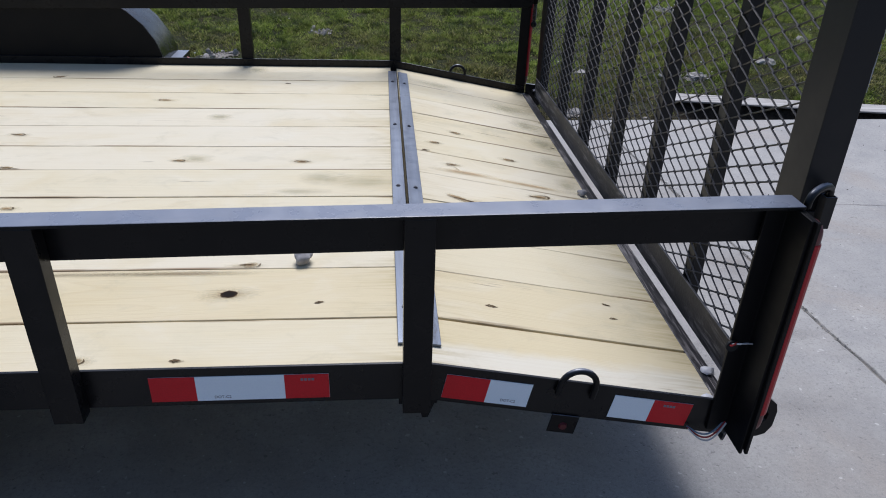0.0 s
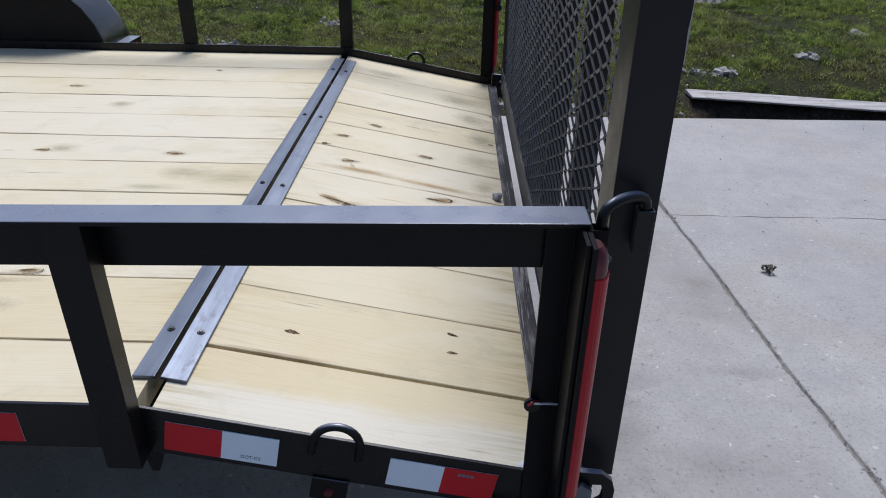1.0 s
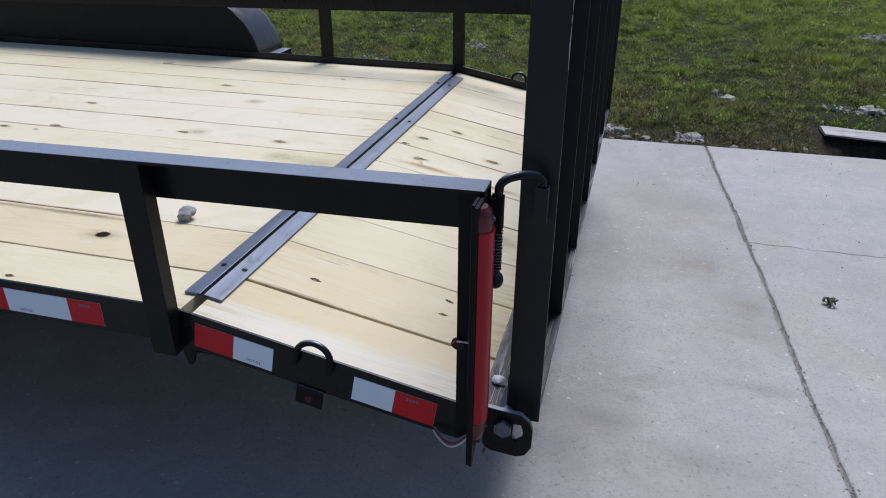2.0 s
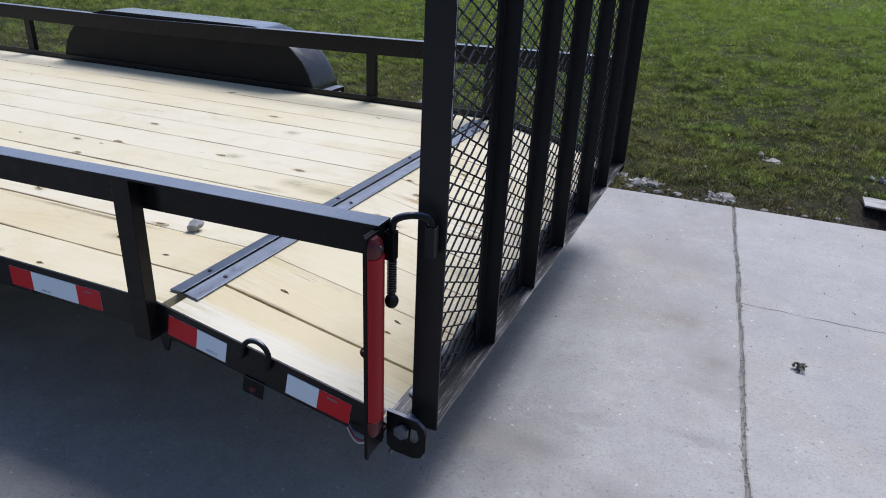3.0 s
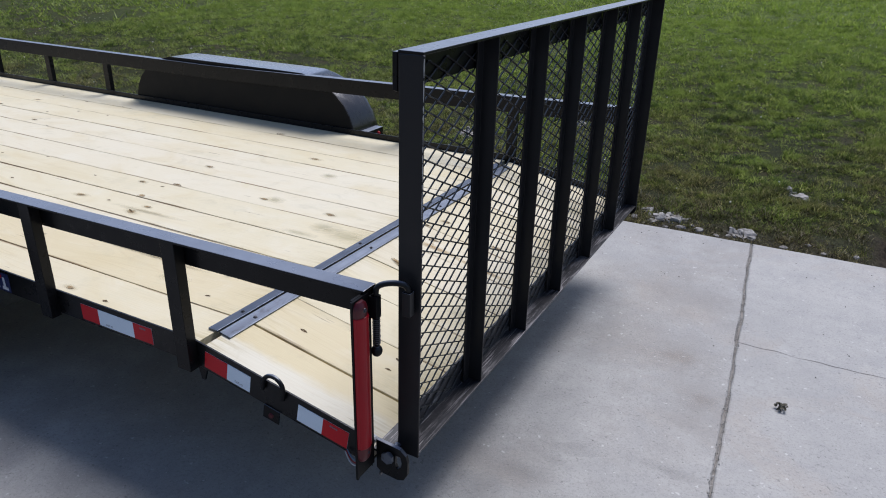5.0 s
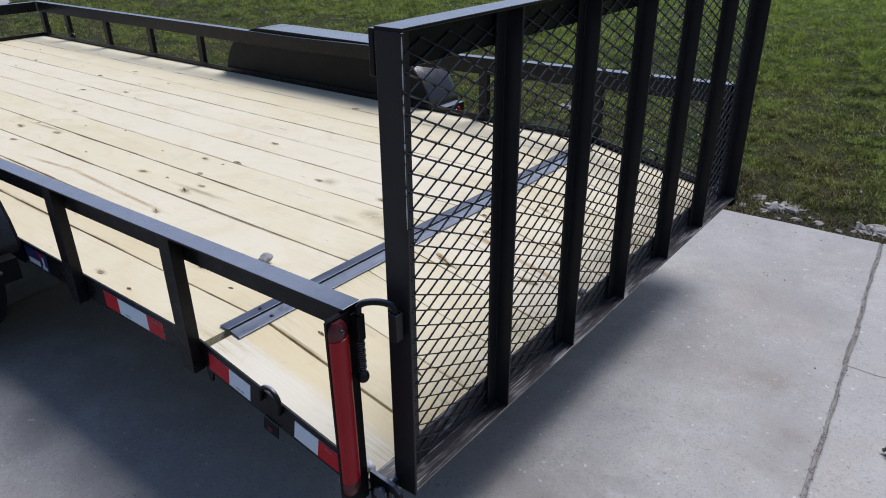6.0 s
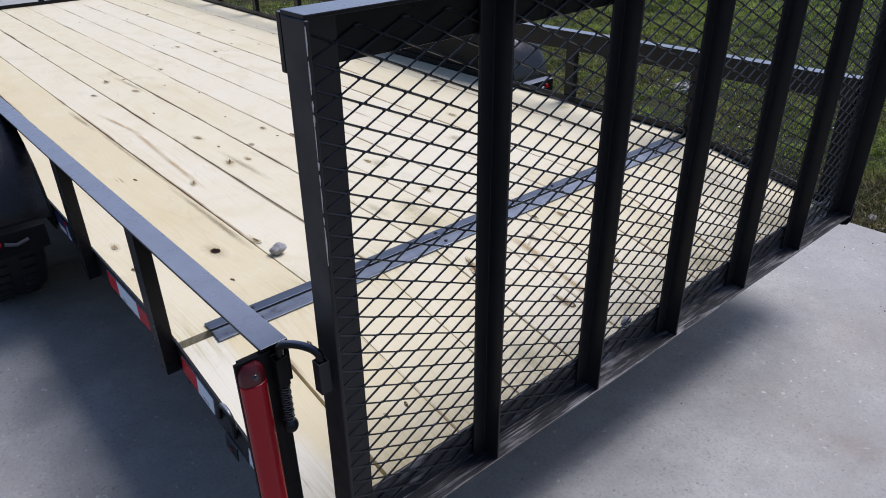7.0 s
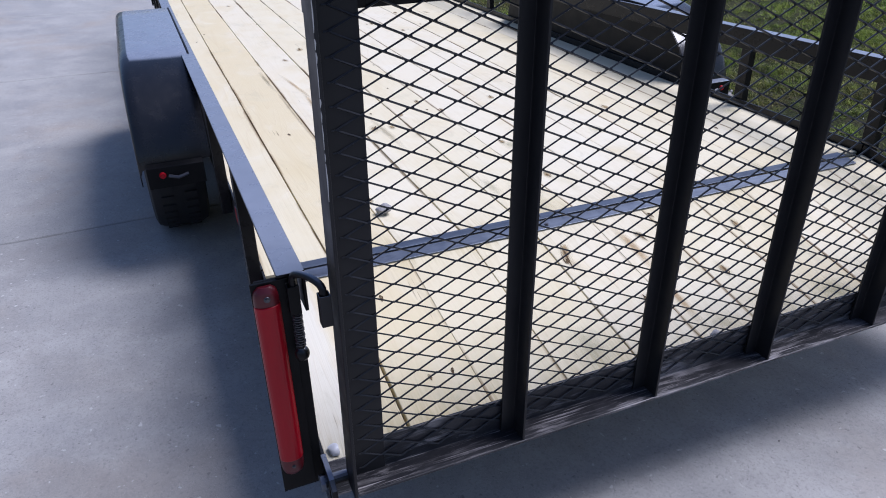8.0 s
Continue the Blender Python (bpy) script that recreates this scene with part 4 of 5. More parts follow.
def slab(k, y0):
    """One poured panel between two joints."""
    g = 0.0042
    def rough(x, y, seed):
        return x + 0.0034 * noise.noise((y * 9, seed, 0.0)) + 0.0026 * noise.noise((y * 31, seed, 3.0))

    ys = [y0 + (2.80 - y0) * i / 220 for i in range(1, 220)]
    pts = [(joint_x(k - 1, y0) + g, y0), (joint_x(k, y0) - g, y0)]
    pts += [(rough(joint_x(k, y) - g, y, k + 0.3), y) for y in ys]
    for i in range(25):
        f = 1 - i / 24
        xa, xb = joint_x(k - 1, 2.83) + g, joint_x(k, 2.83) - g
        x = xa + (xb - xa) * f
        pts.append((x, edge_y(x) + 0.008 * noise.noise((x * 3.1, 0.3, k)) + 0.004 * noise.noise((x * 17, 0.9, k))))
    pts += [(rough(joint_x(k - 1, y) + g, y, k + 0.7), y) for y in reversed(ys)]
    bm = bmesh.new()
    loops = []
    for inset, dz in ((0.0, -0.11), (0.0, -0.006), (0.003, -0.0015), (0.008, 0.0)):
        cx, cy = sum(p[0] for p in pts) / len(pts), sum(p[1] for p in pts) / len(pts)
        loops.append([bm.verts.new(ground_point(x - math.copysign(min(inset, abs(x - cx)), x - cx), y - math.copysign(min(inset, abs(y - cy)), y - cy), dz)) for x, y in pts])
    for a, b in zip(loops, loops[1:]):
        for i in range(len(a)):
            bm.faces.new((a[i], a[(i + 1) % len(a)], b[(i + 1) % len(a)], b[i]))
    bm.faces.new(loops[-1])
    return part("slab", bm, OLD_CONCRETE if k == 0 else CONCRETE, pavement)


pavement = thing("pavement", Matrix(), "light grey broom-finished concrete driveway slabs with grit-filled joints", "pavement", kind="structure")
for k in range(-5, 4):
    slab(k, -6.08)
bm = bmesh.new()
for k in range(-5, 3):
    rows = [[bm.verts.new(ground_point(joint_x(k, y) + s, y, -0.007 + 0.004 * noise.noise((k, y * 19, s * 90)))) for s in (-0.010, 0.0, 0.010)] for y in (-5.98 + 0.05 * i for i in range(177))]
    for a, b in zip(rows, rows[1:]):
        for i in range(2):
            bm.faces.new((a[i], a[i + 1], b[i + 1], b[i]))
tagged(part("joint_filler", bm, JOINT, pavement, "dark grit filling the slab joints"), kind="stuff")

# grit lying in the near joint
rnd = random.Random(5)
bm = bmesh.new()
for i in range(1100):
    y = rnd.uniform(-0.4, 2.8)
    r = rnd.uniform(0.0008, 0.0036)
    m = Matrix.Translation(ground_point(joint_x(0, y) + rnd.gauss(0, 0.005 if i % 4 else 0.014), y, 0.0)) @ Euler((rnd.random() * 6, rnd.random() * 6, rnd.random() * 6)).to_matrix().to_4x4() @ Matrix.Diagonal((1, 0.7, 0.6, 1))
    bmesh.ops.create_icosphere(bm, subdivisions=1, radius=r, matrix=m)
tagged(part("joint_grit", bm, rock("joint_gravel", (0.16, 0.15, 0.13), (0.58, 0.55, 0.51)), pavement, "small pale and dark grit along the slab joint"), kind="stuff")

# a hairline crack across one slab
bm = bmesh.new()
rows = []
for i in range(140):
    x = 1.178 + 0.0125 * i
    y = 1.605 + 0.030 * noise.noise((x * 2.1, 4.0, 0)) + 0.010 * noise.noise((x * 14, 1.0, 0)) + 0.012 * (x - 1.2)
    wdt = max(0.0003, 0.0012 + 0.0013 * noise.noise((x * 9, 7.0, 0)))
    rows.append((bm.verts.new(ground_point(x, y - wdt, 0.0008)), bm.verts.new(ground_point(x, y + wdt, 0.0008))))
for a, b in zip(rows, rows[1:]):
    bm.faces.new((a[0], b[0], b[1], a[1]))
part("crack", bm, CRACK, pavement, "fine meandering crack")

# faint old stains on the slab behind the gate
def smear(x, y, long, wide, turn, material):
    bm = bmesh.new()
    c, sn = math.cos(radians(turn)), math.sin(radians(turn))
    at = lambda u, v: ground_point(x + c * u - sn * v, y + sn * u + c * v, 0.0006)
    ring = [bm.verts.new(at(long * math.cos(a), wide * math.sin(a))) for a in (2 * math.pi * j / 24 for j in range(24))]
    bm.faces.new(ring)
    part("stain", bm, material, pavement)


DAMP = soft_spot("damp_stain", (0.19, 0.19, 0.19), (0.23, 0.23, 0.23), (0.28, 0.28, 0.275), 0.16, 0.15, 0.4, 0.34, (16, 16, 16))
EARTHY = soft_spot("earthy_stain", (0.34, 0.275, 0.21), (0.35, 0.29, 0.23), (0.36, 0.31, 0.26), 0.10, 0.20, 0.2, 0.36, (9, 9, 9))
for x, y, long, wide, turn in ((0.83, 0.63, 0.16, 0.035, 28), (0.75, 0.46, 0.14, 0.045, 18), (0.80, 0.55, 0.10, 0.03, -35), (1.10, 0.68, 0.17, 0.04, 12), (0.93, 0.36, 0.20, 0.07, 8), (0.62, 0.33, 0.14, 0.06, 35)):
    smear(x, y, long, wide, turn, DAMP)
for x, y, long, wide, turn in ((1.00, 1.36, 0.22, 0.13, 20), (1.12, 1.12, 0.12, 0.10, 0)):
    smear(x, y, long, wide, turn, EARTHY)

# crumbs of soil scattered over the slabs
bm = bmesh.new()
for i in range(220):
    x, y = rnd.uniform(0.4, 2.9), 2.78 - abs(rnd.gauss(0, 0.9))
    if y < -0.6:
        continue
    r = rnd.choice((0.0008, 0.0010, 0.0012, 0.0016, 0.0028))
    m = Matrix.Translation(ground_point(x, y, 0.4 * r)) @ Euler((rnd.random() * 6, rnd.random() * 6, rnd.random() * 6)).to_matrix().to_4x4() @ Matrix.Diagonal((1.4, 0.8, 0.6, 1))
    bmesh.ops.create_icosphere(bm, subdivisions=1, radius=r, matrix=m)
crumbs = part("soil_crumbs", bm, plain("dark_crumb", (0.07, 0.06, 0.05), 0.95))
tagged(crumbs, "small dark crumbs of soil scattered on the concrete", "debris", kind="stuff")


def board_front(x):
    """The front edge of the lawn's edging board."""
    return 3.312 - 0.16 * (x - 1.77)


def lawn_z(x, y):
    d = max(0.0, y - edge_y(x))
    z = ground_z(min(y, 2.9)) - 0.035 + min(d, 0.5) * 0.05
    z += 0.055 * max(0.0, min(y, 45) - 3.2) + 0.03 * noise.noise((x * 0.5, y * 0.5, 2.0)) * min(1, d) + 0.014 * noise.noise((x * 2.3, y * 2.3, 5.0)) * min(1, 2 * d) + 0.020 * noise.noise((x * 5.0, y * 6.0, 8.0)) * min(1, 3 * d)
    if x > 1.7 and d > 0:
        into = min(1, (x - 1.7) * 10)
        gap = board_front(x) + 0.03 - y
        z -= into * (0.10 * max(0.0, min(1.0, gap * 12)) + 0.045 * max(0.0, 1 - abs(gap) * 1.2))
        if gap > -0.17:
            z = min(z, -0.100)
    if d <= 0:
        z = ground_z(y) - 0.14
    return z


def spread(marks, steps):
    out = []
    for (a, b), s in zip(zip(marks, marks[1:]), steps):
        n = max(1, round((b - a) / s))
        out += [a + (b - a) * i / n for i in range(n)]
    return out + [marks[-1]]


xs = spread((-400, -60, -20, -4, 5, 20, 60, 400), (60, 5, 0.4, 0.14, 0.6, 5, 60))
ys = spread((-400, -60, -12, 2.6, 4.4, 14, 40, 90, 400), (60, 8, 1.2, 0.07, 0.3, 1.5, 8, 60))
bm = bmesh.new()
grid = [[bm.verts.new((x, y, lawn_z(x, y))) for x in xs] for y in ys]
for a, b in zip(grid, grid[1:]):
    for i in range(len(xs) - 1):
        bm.faces.new((a[i], a[i + 1], b[i + 1], b[i]))
tagged(part("ground", bm, SOIL, smooth=True), "green lawn soil rising gently behind the driveway", "ground", kind="structure")

# bare pale patches, where grass is thin
BALD = ((1.27, 3.765, 0.085), (1.92, 3.765, 0.07), (2.07, 3.76, 0.10), (2.69, 4.006, 0.08), (3.34, 4.635, 0.09), (2.52, 5.58, 0.18), (-0.54, 4.69, 0.13), (-1.20, 4.02, 0.15), (0.60, 3.05, 0.12), (1.02, 2.99, 0.08), (-2.0, 3.3, 0.16))
BROWN = ((0.917, 4.53, 0.20), (1.464, 4.095, 0.16), (1.665, 3.60, 0.14), (2.72, 4.56, 0.11), (3.18, 5.03, 0.11), (1.45, 3.73, 0.10), (0.45, 3.35, 0.12), (1.5, 3.15, 0.12), (-0.9, 3.2, 0.2), (-0.25, 3.6, 0.15))   # dark bare soil


def bald(x, y):
    """How bare the lawn is, from 0 to 1."""
    b = 0.0
    for cx, cy, r in BALD + BROWN:
        d = math.hypot((x - cx) / 1.5, y - cy) / r + 0.35 * noise.noise((x * 6, y * 6, 1.0))
        b = max(b, 1.0 - d)
    return max(0.0, min(1.0, b))


for cx, cy, r in BALD:
    bm = bmesh.new()
    n = 13
    net = []
    for j in range(n):
        row = []
        for i in range(n):
            x, y = 1.7 * r * (2 * i / (n - 1) - 1), 1.1 * r * (2 * j / (n - 1) - 1)
            row.append(bm.verts.new((x, y, lawn_z(cx + x, max(cy + y, edge_y(cx + x) + 0.01)) + 0.006)))
        net.append(row)
    for a, b in zip(net, net[1:]):
        for i in range(n - 1):
            bm.faces.new((a[i], a[i + 1], b[i + 1], b[i]))
    patch = part("bare_patch", bm, BARE, None, "", Matrix.Translation((cx, cy, 0)), smooth=True)
    tagged(patch, "bare patch of grey limestone soil in the lawn", "soil", "bare patches in the lawn", "stuff")
    rubble = bmesh.new()
    for i in range(int(70 * r / 0.11)):
        x, y, s = cx + rnd.gauss(0, 0.34 * r), cy + rnd.gauss(0, 0.36 * r), rnd.uniform(0.003, 0.011) * (2.6 if i % 9 == 0 else 0.9)
        m = Matrix.Translation((x, y, lawn_z(x, max(y, edge_y(x) + 0.01)) + 0.1 * s)) @ Euler((rnd.random() * 6, rnd.random() * 6, rnd.random() * 6)).to_matrix().to_4x4() @ Matrix.Diagonal((1.6, 1.0, 0.6, 1))
        bmesh.ops.create_icosphere(rubble, subdivisions=1, radius=s, matrix=m)
    lumps = part("limestone_rubble", rubble, CHALKY)
    tagged(lumps, "pale crumbled limestone lumps lying in the lawn", "rubble", "rubble in the lawn", "stuff")


def grass(name, count, x0, x1, y0, y1, tall, wide, joints, seed, blades=9, size=0.02, blade=None, label="short green lawn grass with yellow and brown blades"):
    """Separate blades as one mesh, growing in tufts; each is a tapered strip that leans and bends."""
    rng = np.random.default_rng(seed)
    tufts = count // blades
    tx, ty = rng.uniform(x0, x1, tufts), rng.uniform(y0, y1, tufts)
    keep, vigour = [], []
    for a, b in zip(tx.tolist(), ty.tolist()):
        e = b - edge_y(a)
        ok = e > 0.02 + 0.06 * noise.noise((a * 7, 2.0, 0.0))
        if ok and b < 6.8:
            ok = rng.random() > min(0.9, bald(a, b) * 1.3)
        if ok and a > 1.66 and b < board_front(a) + 0.155:
            ok = rng.random() < 0.02 and b < board_front(a) - 0.12
        if ok and e < 0.4:
            ok = rng.random() < 0.40 + 1.5 * e
        lush = 0.5 * noise.noise((a * 1.3, b * 1.3, 9.0)) + 0.6 * noise.noise((a * 4.3, b * 4.3, 4.0)) + 0.8 * noise.noise((a * 11, b * 11, 7.0))
        if ok:
            ok = 1.1 * lush + 0.72 > rng.random() * 0.95
        keep.append(ok)
        vigour.append(max(0.28, 0.85 + 1.15 * lush) * min(1.0, 0.45 + 0.45 * max(e, 0.0)))
    keep = np.array(keep)
    tx, ty, vigour = tx[keep], ty[keep], np.array(vigour)[keep] * rng.uniform(0.65, 1.35, int(keep.sum()))
    x = np.repeat(tx, blades) + rng.normal(0, size, len(tx) * blades)
    y = np.repeat(ty, blades) + rng.normal(0, size, len(tx) * blades)
    near = np.array([b - edge_y(a) for a, b in zip(x.tolist(), y.tolist())]) > 0.012
    x, y, clump = x[near], y[near], np.repeat(vigour, blades)[near]
    n = len(x)
    z = np.array([lawn_z(a, b) for a, b in zip(x.tolist(), y.tolist())]) - 0.004
    h = tall * rng.uniform(0.5, 1.25, n) * clump
    w = wide * rng.uniform(0.6, 1.3, n)
    broad = rng.random(n) < 0.28
    w = np.where(broad, 2.5 * w, w)
    h = np.where(broad, 0.6 * h, h)
    turn, lean, way = rng.uniform(0, 6.283, n), rng.uniform(0.3, 1.5, n) * h, rng.uniform(0, 6.283, n)
    ca, sa, lx, ly = np.cos(turn) * w / 2, np.sin(turn) * w / 2, np.cos(way) * lean, np.sin(way) * lean
    levels = [0.0, 0.55][:joints]
    cols = []
    for f in levels:
        for s in (-1, 1):
            t = s * (1 - 0.35 * f)
            cols.append(np.stack([x + t * ca + lx * f * f, y + t * sa + ly * f * f, z + h * f], 1))
    cols.append(np.stack([x + lx, y + ly, z + h * 0.93], 1))
    per = len(cols)
    co = np.stack(cols, 1).reshape(-1, 3)
    base = (np.arange(n) * per)[:, None]
    if joints == 2:
        quads, tris = base + np.array([[0, 1, 3, 2]]), base + np.array([[2, 3, 4]])
        loops = np.concatenate([quads, tris], 1).reshape(-1)
        sizes = np.tile([4, 3], n)
    else:
        loops = (base + np.array([[0, 1, 2]])).reshape(-1)
        sizes = np.full(n, 3)
    me = bpy.data.meshes.new(name)
    me.vertices.add(len(co))
    me.vertices.foreach_set("co", co.ravel())
    me.loops.add(len(loops))
    me.loops.foreach_set("vertex_index", loops.astype(np.int32))
    me.polygons.add(len(sizes))
    starts = np.concatenate([[0], np.cumsum(sizes)[:-1]])
    me.polygons.foreach_set("loop_start", starts.astype(np.int32))
    me.update(calc_edges=True)
    me.materials.append(blade or BLADE)
    return tagged(link(name, me), label, "grass", kind="stuff")


grass("grass", 540000, -3.2, 5.0, 2.8, 6.2, 0.037, 0.0043, 2, 1, 9, 0.018)
grass("grass", 500000, -9.0, 6.0, 6.0, 11.0, 0.052, 0.0075, 1, 2, 10, 0.022)
grass("grass", 130000, -13.0, -3.0, 2.8, 6.1, 0.055, 0.006, 1, 3, 10, 0.018)
grass("grass", 340000, -16.0, 10.0, 10.8, 24.0, 0.080, 0.014, 1, 4, 10, 0.035)
grass("grass", 260000, -40.0, -9.0, 6.0, 32.0, 0.090, 0.020, 1, 5, 10, 0.05)

grass("straw", 42000, -3.0, 4.8, 2.8, 3.32, 0.055, 0.0032, 2, 6, 5, 0.02, STRAW, "dry straw and dead grass along the slab's edge")

# clover heads
bm = bmesh.new()
for i in range(900):
    x, y = rnd.uniform(-10, 5.5), 3.3 + 11 * rnd.random()
    if noise.noise((x * 0.8, y * 0.8, 3.3)) < -0.05:
        continue
    bmesh.ops.create_icosphere(bm, subdivisions=1, radius=rnd.uniform(0.004, 0.0075), matrix=Matrix.Translation((x, y, lawn_z(x, y) + rnd.uniform(0.03, 0.055))))
tagged(part("clover", bm, PETAL, smooth=True), "tiny white clover heads among the grass", "flower", kind="stuff")


def stone_mesh(r, seed, squash=0.6, rough=0.35):
    bm = bmesh.new()
    bmesh.ops.create_icosphere(bm, subdivisions=2 if rough > 0.5 else 3, radius=r)
    for v in bm.verts:
        k = 1 + rough * noise.noise(v.co / r * 1.1 + Vector((seed, 0, 0))) + 0.12 * noise.noise(v.co / r * 3 + Vector((0, seed, 0)))
        v.co = Vector((v.co.x * k * 1.25, v.co.y * k, v.co.z * k * squash))
    return bm


def stone(x, y, r, seed, material=STONE, label="pale weathered limestone lump at the slab's edge", group="stones by the slab", z=None, squash=0.6, name="stone"):
    zz = lawn_z(x, y) + 0.05 * r if z is None else z + 0.8 * r * squash
    bm = stone_mesh(r, seed, squash, 0.35 if name == "pebble" else 0.7)
    ob = part(name, bm, material, None, "", pose(x, y, zz, 0, 0, 47 * seed), smooth=name == "pebble")
    return tagged(ob, label, "stone", group)


for i, (x, y, r) in enumerate(((0.464, 3.11, 0.032), (0.557, 3.04, 0.038), (0.53, 2.95, 0.026), (0.70, 2.93, 0.022), (0.80, 2.95, 0.028), (0.42, 2.97, 0.018), (0.66, 3.03, 0.024), (1.03, 3.02, 0.045),
                               (1.08, 2.97, 0.022), (0.90, 2.92, 0.017), (0.62, 2.90, 0.015), (1.25, 2.93, 0.016), (0.96, 2.95, 0.013), (0.50, 2.90, 0.013), (0.75, 2.99, 0.014), (1.45, 2.95, 0.014), (1.6, 2.98, 0.018), (1.37, 3.02, 0.012))):
    stone(x, y, r, i + 1, squash=0.5)

for i, (x, y, r) in enumerate(((1.265, 3.765, 0.036), (1.305, 3.735, 0.024), (2.075, 3.765, 0.044), (2.130, 3.740, 0.030), (1.925, 3.775, 0.030), (2.665, 4.020, 0.042), (2.725, 3.985, 0.036), (3.335, 4.640, 0.050), (3.38, 4.60, 0.030))):
    stone(x, y, r, i + 31, CHALKY, "pale chalky limestone lump in a bare spot of lawn", "stones in the lawn", squash=0.62)

# weathered board edging, over a dark trench
bm = bmesh.new()
rows = []
for i in range(70):
    x = 1.765 + 0.05 * i + (0.012 * noise.noise((i, 0.5, 0)) if i == 0 else 0)
    wob = 0.003 * noise.noise((x * 2.0, 3.0, 0))
    chip = 0.003 * noise.noise((x * 9, 1.0, 4.0))
    top = -0.072 - 0.003 * (x - 1.765) + 0.003 * noise.noise((x * 1.3, 0.0, 6.0))
    y = board_front(x) + wob
    rows.append([bm.verts.new(p) for p in ((x, y + 0.004, top - 0.013), (x, y - chip, top - 0.003), (x, y + 0.006 - chip, top + 0.3 * chip), (x, y + 0.155, top + 0.002 + 0.4 * chip), (x, y + 0.162, top - 0.004), (x, y + 0.16, top - 0.020))])
for a, b in zip(rows, rows[1:]):
    for j in range(6):
        bm.faces.new((a[j], a[(j + 1) % 6], b[(j + 1) % 6], b[j]))
for r in (rows[0], rows[-1]):
    bm.faces.new(r)
board = part("edging_board", bm, OLD_WOOD)
tagged(board, "weathered grey wooden edging board along the lawn", "board")

# a dry curled leaf cluster on the slab
leaf = thing("dry_leaf", pose(*ground_point(1.366, 1.193)), "small dark curled dead leaf cluster on the concrete", "leaf")
for i in range(13):
    bm = bmesh.new()
    L, Wd = rnd.uniform(0.012, 0.030), rnd.uniform(0.004, 0.009)
    rows = []
    for j in range(6):
        f = j / 5
        wd = Wd * math.sin(math.pi * min(0.97, f * 0.9 + 0.05))
        zc = 0.009 * math.sin(2.4 * f + i)
        rows.append([bm.verts.new((L * f, s * wd, max(0.0005, 0.004 + zc + 0.5 * wd * abs(s)))) for s in (-1, 0, 1)])
    for a, b in zip(rows, rows[1:]):
        for k in range(2):
            bm.faces.new((a[k], a[k + 1], b[k + 1], b[k]))
    at = PLACE[leaf] @ pose(rnd.gauss(0, 0.010), rnd.gauss(0, 0.007), 0.0025 * (i % 5), rnd.uniform(-40, 40), rnd.uniform(-30, 5), rnd.uniform(-60, 60) + 180 * (i % 2))
    part("leaflet", bm, DEAD_LEAF, leaf, at=at)

# loose bits on the deck
stone(-0.276, 0.397, 0.0185, 21, PEBBLE, "rough grey pebble lying on the pine deck", "pebbles on the deck", DECK + 0.001, 0.85, "pebble")
dz = lambda x: DECK - 0.188 * (x - BREAK)
stone(0.500, 0.965, 0.012, 22, PEBBLE, "small grey pebble on the dovetail's rear edge", "pebbles on the deck", dz(0.50) + 0.001, 0.8, "pebble")
for x, y, s in ((0.537, 0.122, 0.012), (0.497, 0.03, 0.011)):
    bm = stone_mesh(s, x * 90, 0.7, 0.6)
    crumb = part("paper_scrap", bm, CHALK, None, "", pose(x, y, dz(x) + 0.006, 12, 8, 70 * x * 10), smooth=True)
    tagged(crumb, "crumpled white paper scrap caught at the rear header", "paper", "scraps at the rear header")


# ---- deck planks, each one its own piece ----
def plank_mesh(name, length, width, wood, thick=0.038):
    bm = bmesh.new()
    c = 0.0011
    h = width / 2
    prism(bm, [(-h, -thick), (h, -thick), (h, -c), (h - c, 0), (-h + c, 0), (-h, -c)], "x", -length / 2, length / 2)
    bmesh.ops.recalc_face_normals(bm, faces=bm.faces[:])
    me = bpy.data.meshes.new(name)
    bm.to_mesh(me)
    bm.free()
    me.materials.append(wood)
    return me


BOARDS = 11
deck_x0, deck_x1 = FRONT + 0.008, BREAK - 0.012


def boards(seams, gaps, tones, length, place, wood):
    """A course of boards across the bed, each with the tone of its own timber."""
    edges = [0.0085, *seams, WIDTH - 0.0085]
    wide = [0.002, *gaps, 0.002]
    out = []
    for k, (a, b) in enumerate(zip(edges, edges[1:])):
        lo, hi = a + wide[k] / 2, b - wide[k + 1] / 2
        plank = link("plank", plank_mesh("plank", length, hi - lo, wood[min(k, len(wood) - 1)]), trailer, "", place @ Matrix.Translation((0, (lo + hi) / 2, -0.0014 * rnd.random())))
        plank.color = (*tones[k], 1)
        out.append(plank)
    return edges, out


CREAM, HONEY, STRAW_PALE, BUTTER, CHALKY_PINE = (0.695, 0.625, 0.435), (0.675, 0.590, 0.385), (0.720, 0.660, 0.495), (0.705, 0.640, 0.455), (0.725, 0.667, 0.505)
deck_seams, deck = boards((0.181, 0.373, 0.557, 0.740, 0.921, 1.103, 1.287, 1.472, 1.655, 1.834), (0.0042, 0.0036, 0.0052, 0.0030, 0.0016, 0.0015, 0.0013, 0.0034, 0.0007, 0.0016),
                          (CREAM, HONEY, STRAW_PALE, BUTTER, BUTTER, STRAW_PALE, CHALKY_PINE, CHALKY_PINE, BUTTER, CREAM, BUTTER), deck_x1 - deck_x0, Matrix.Translation(((deck_x0 + deck_x1) / 2, 0, DECK)), (PINE,))
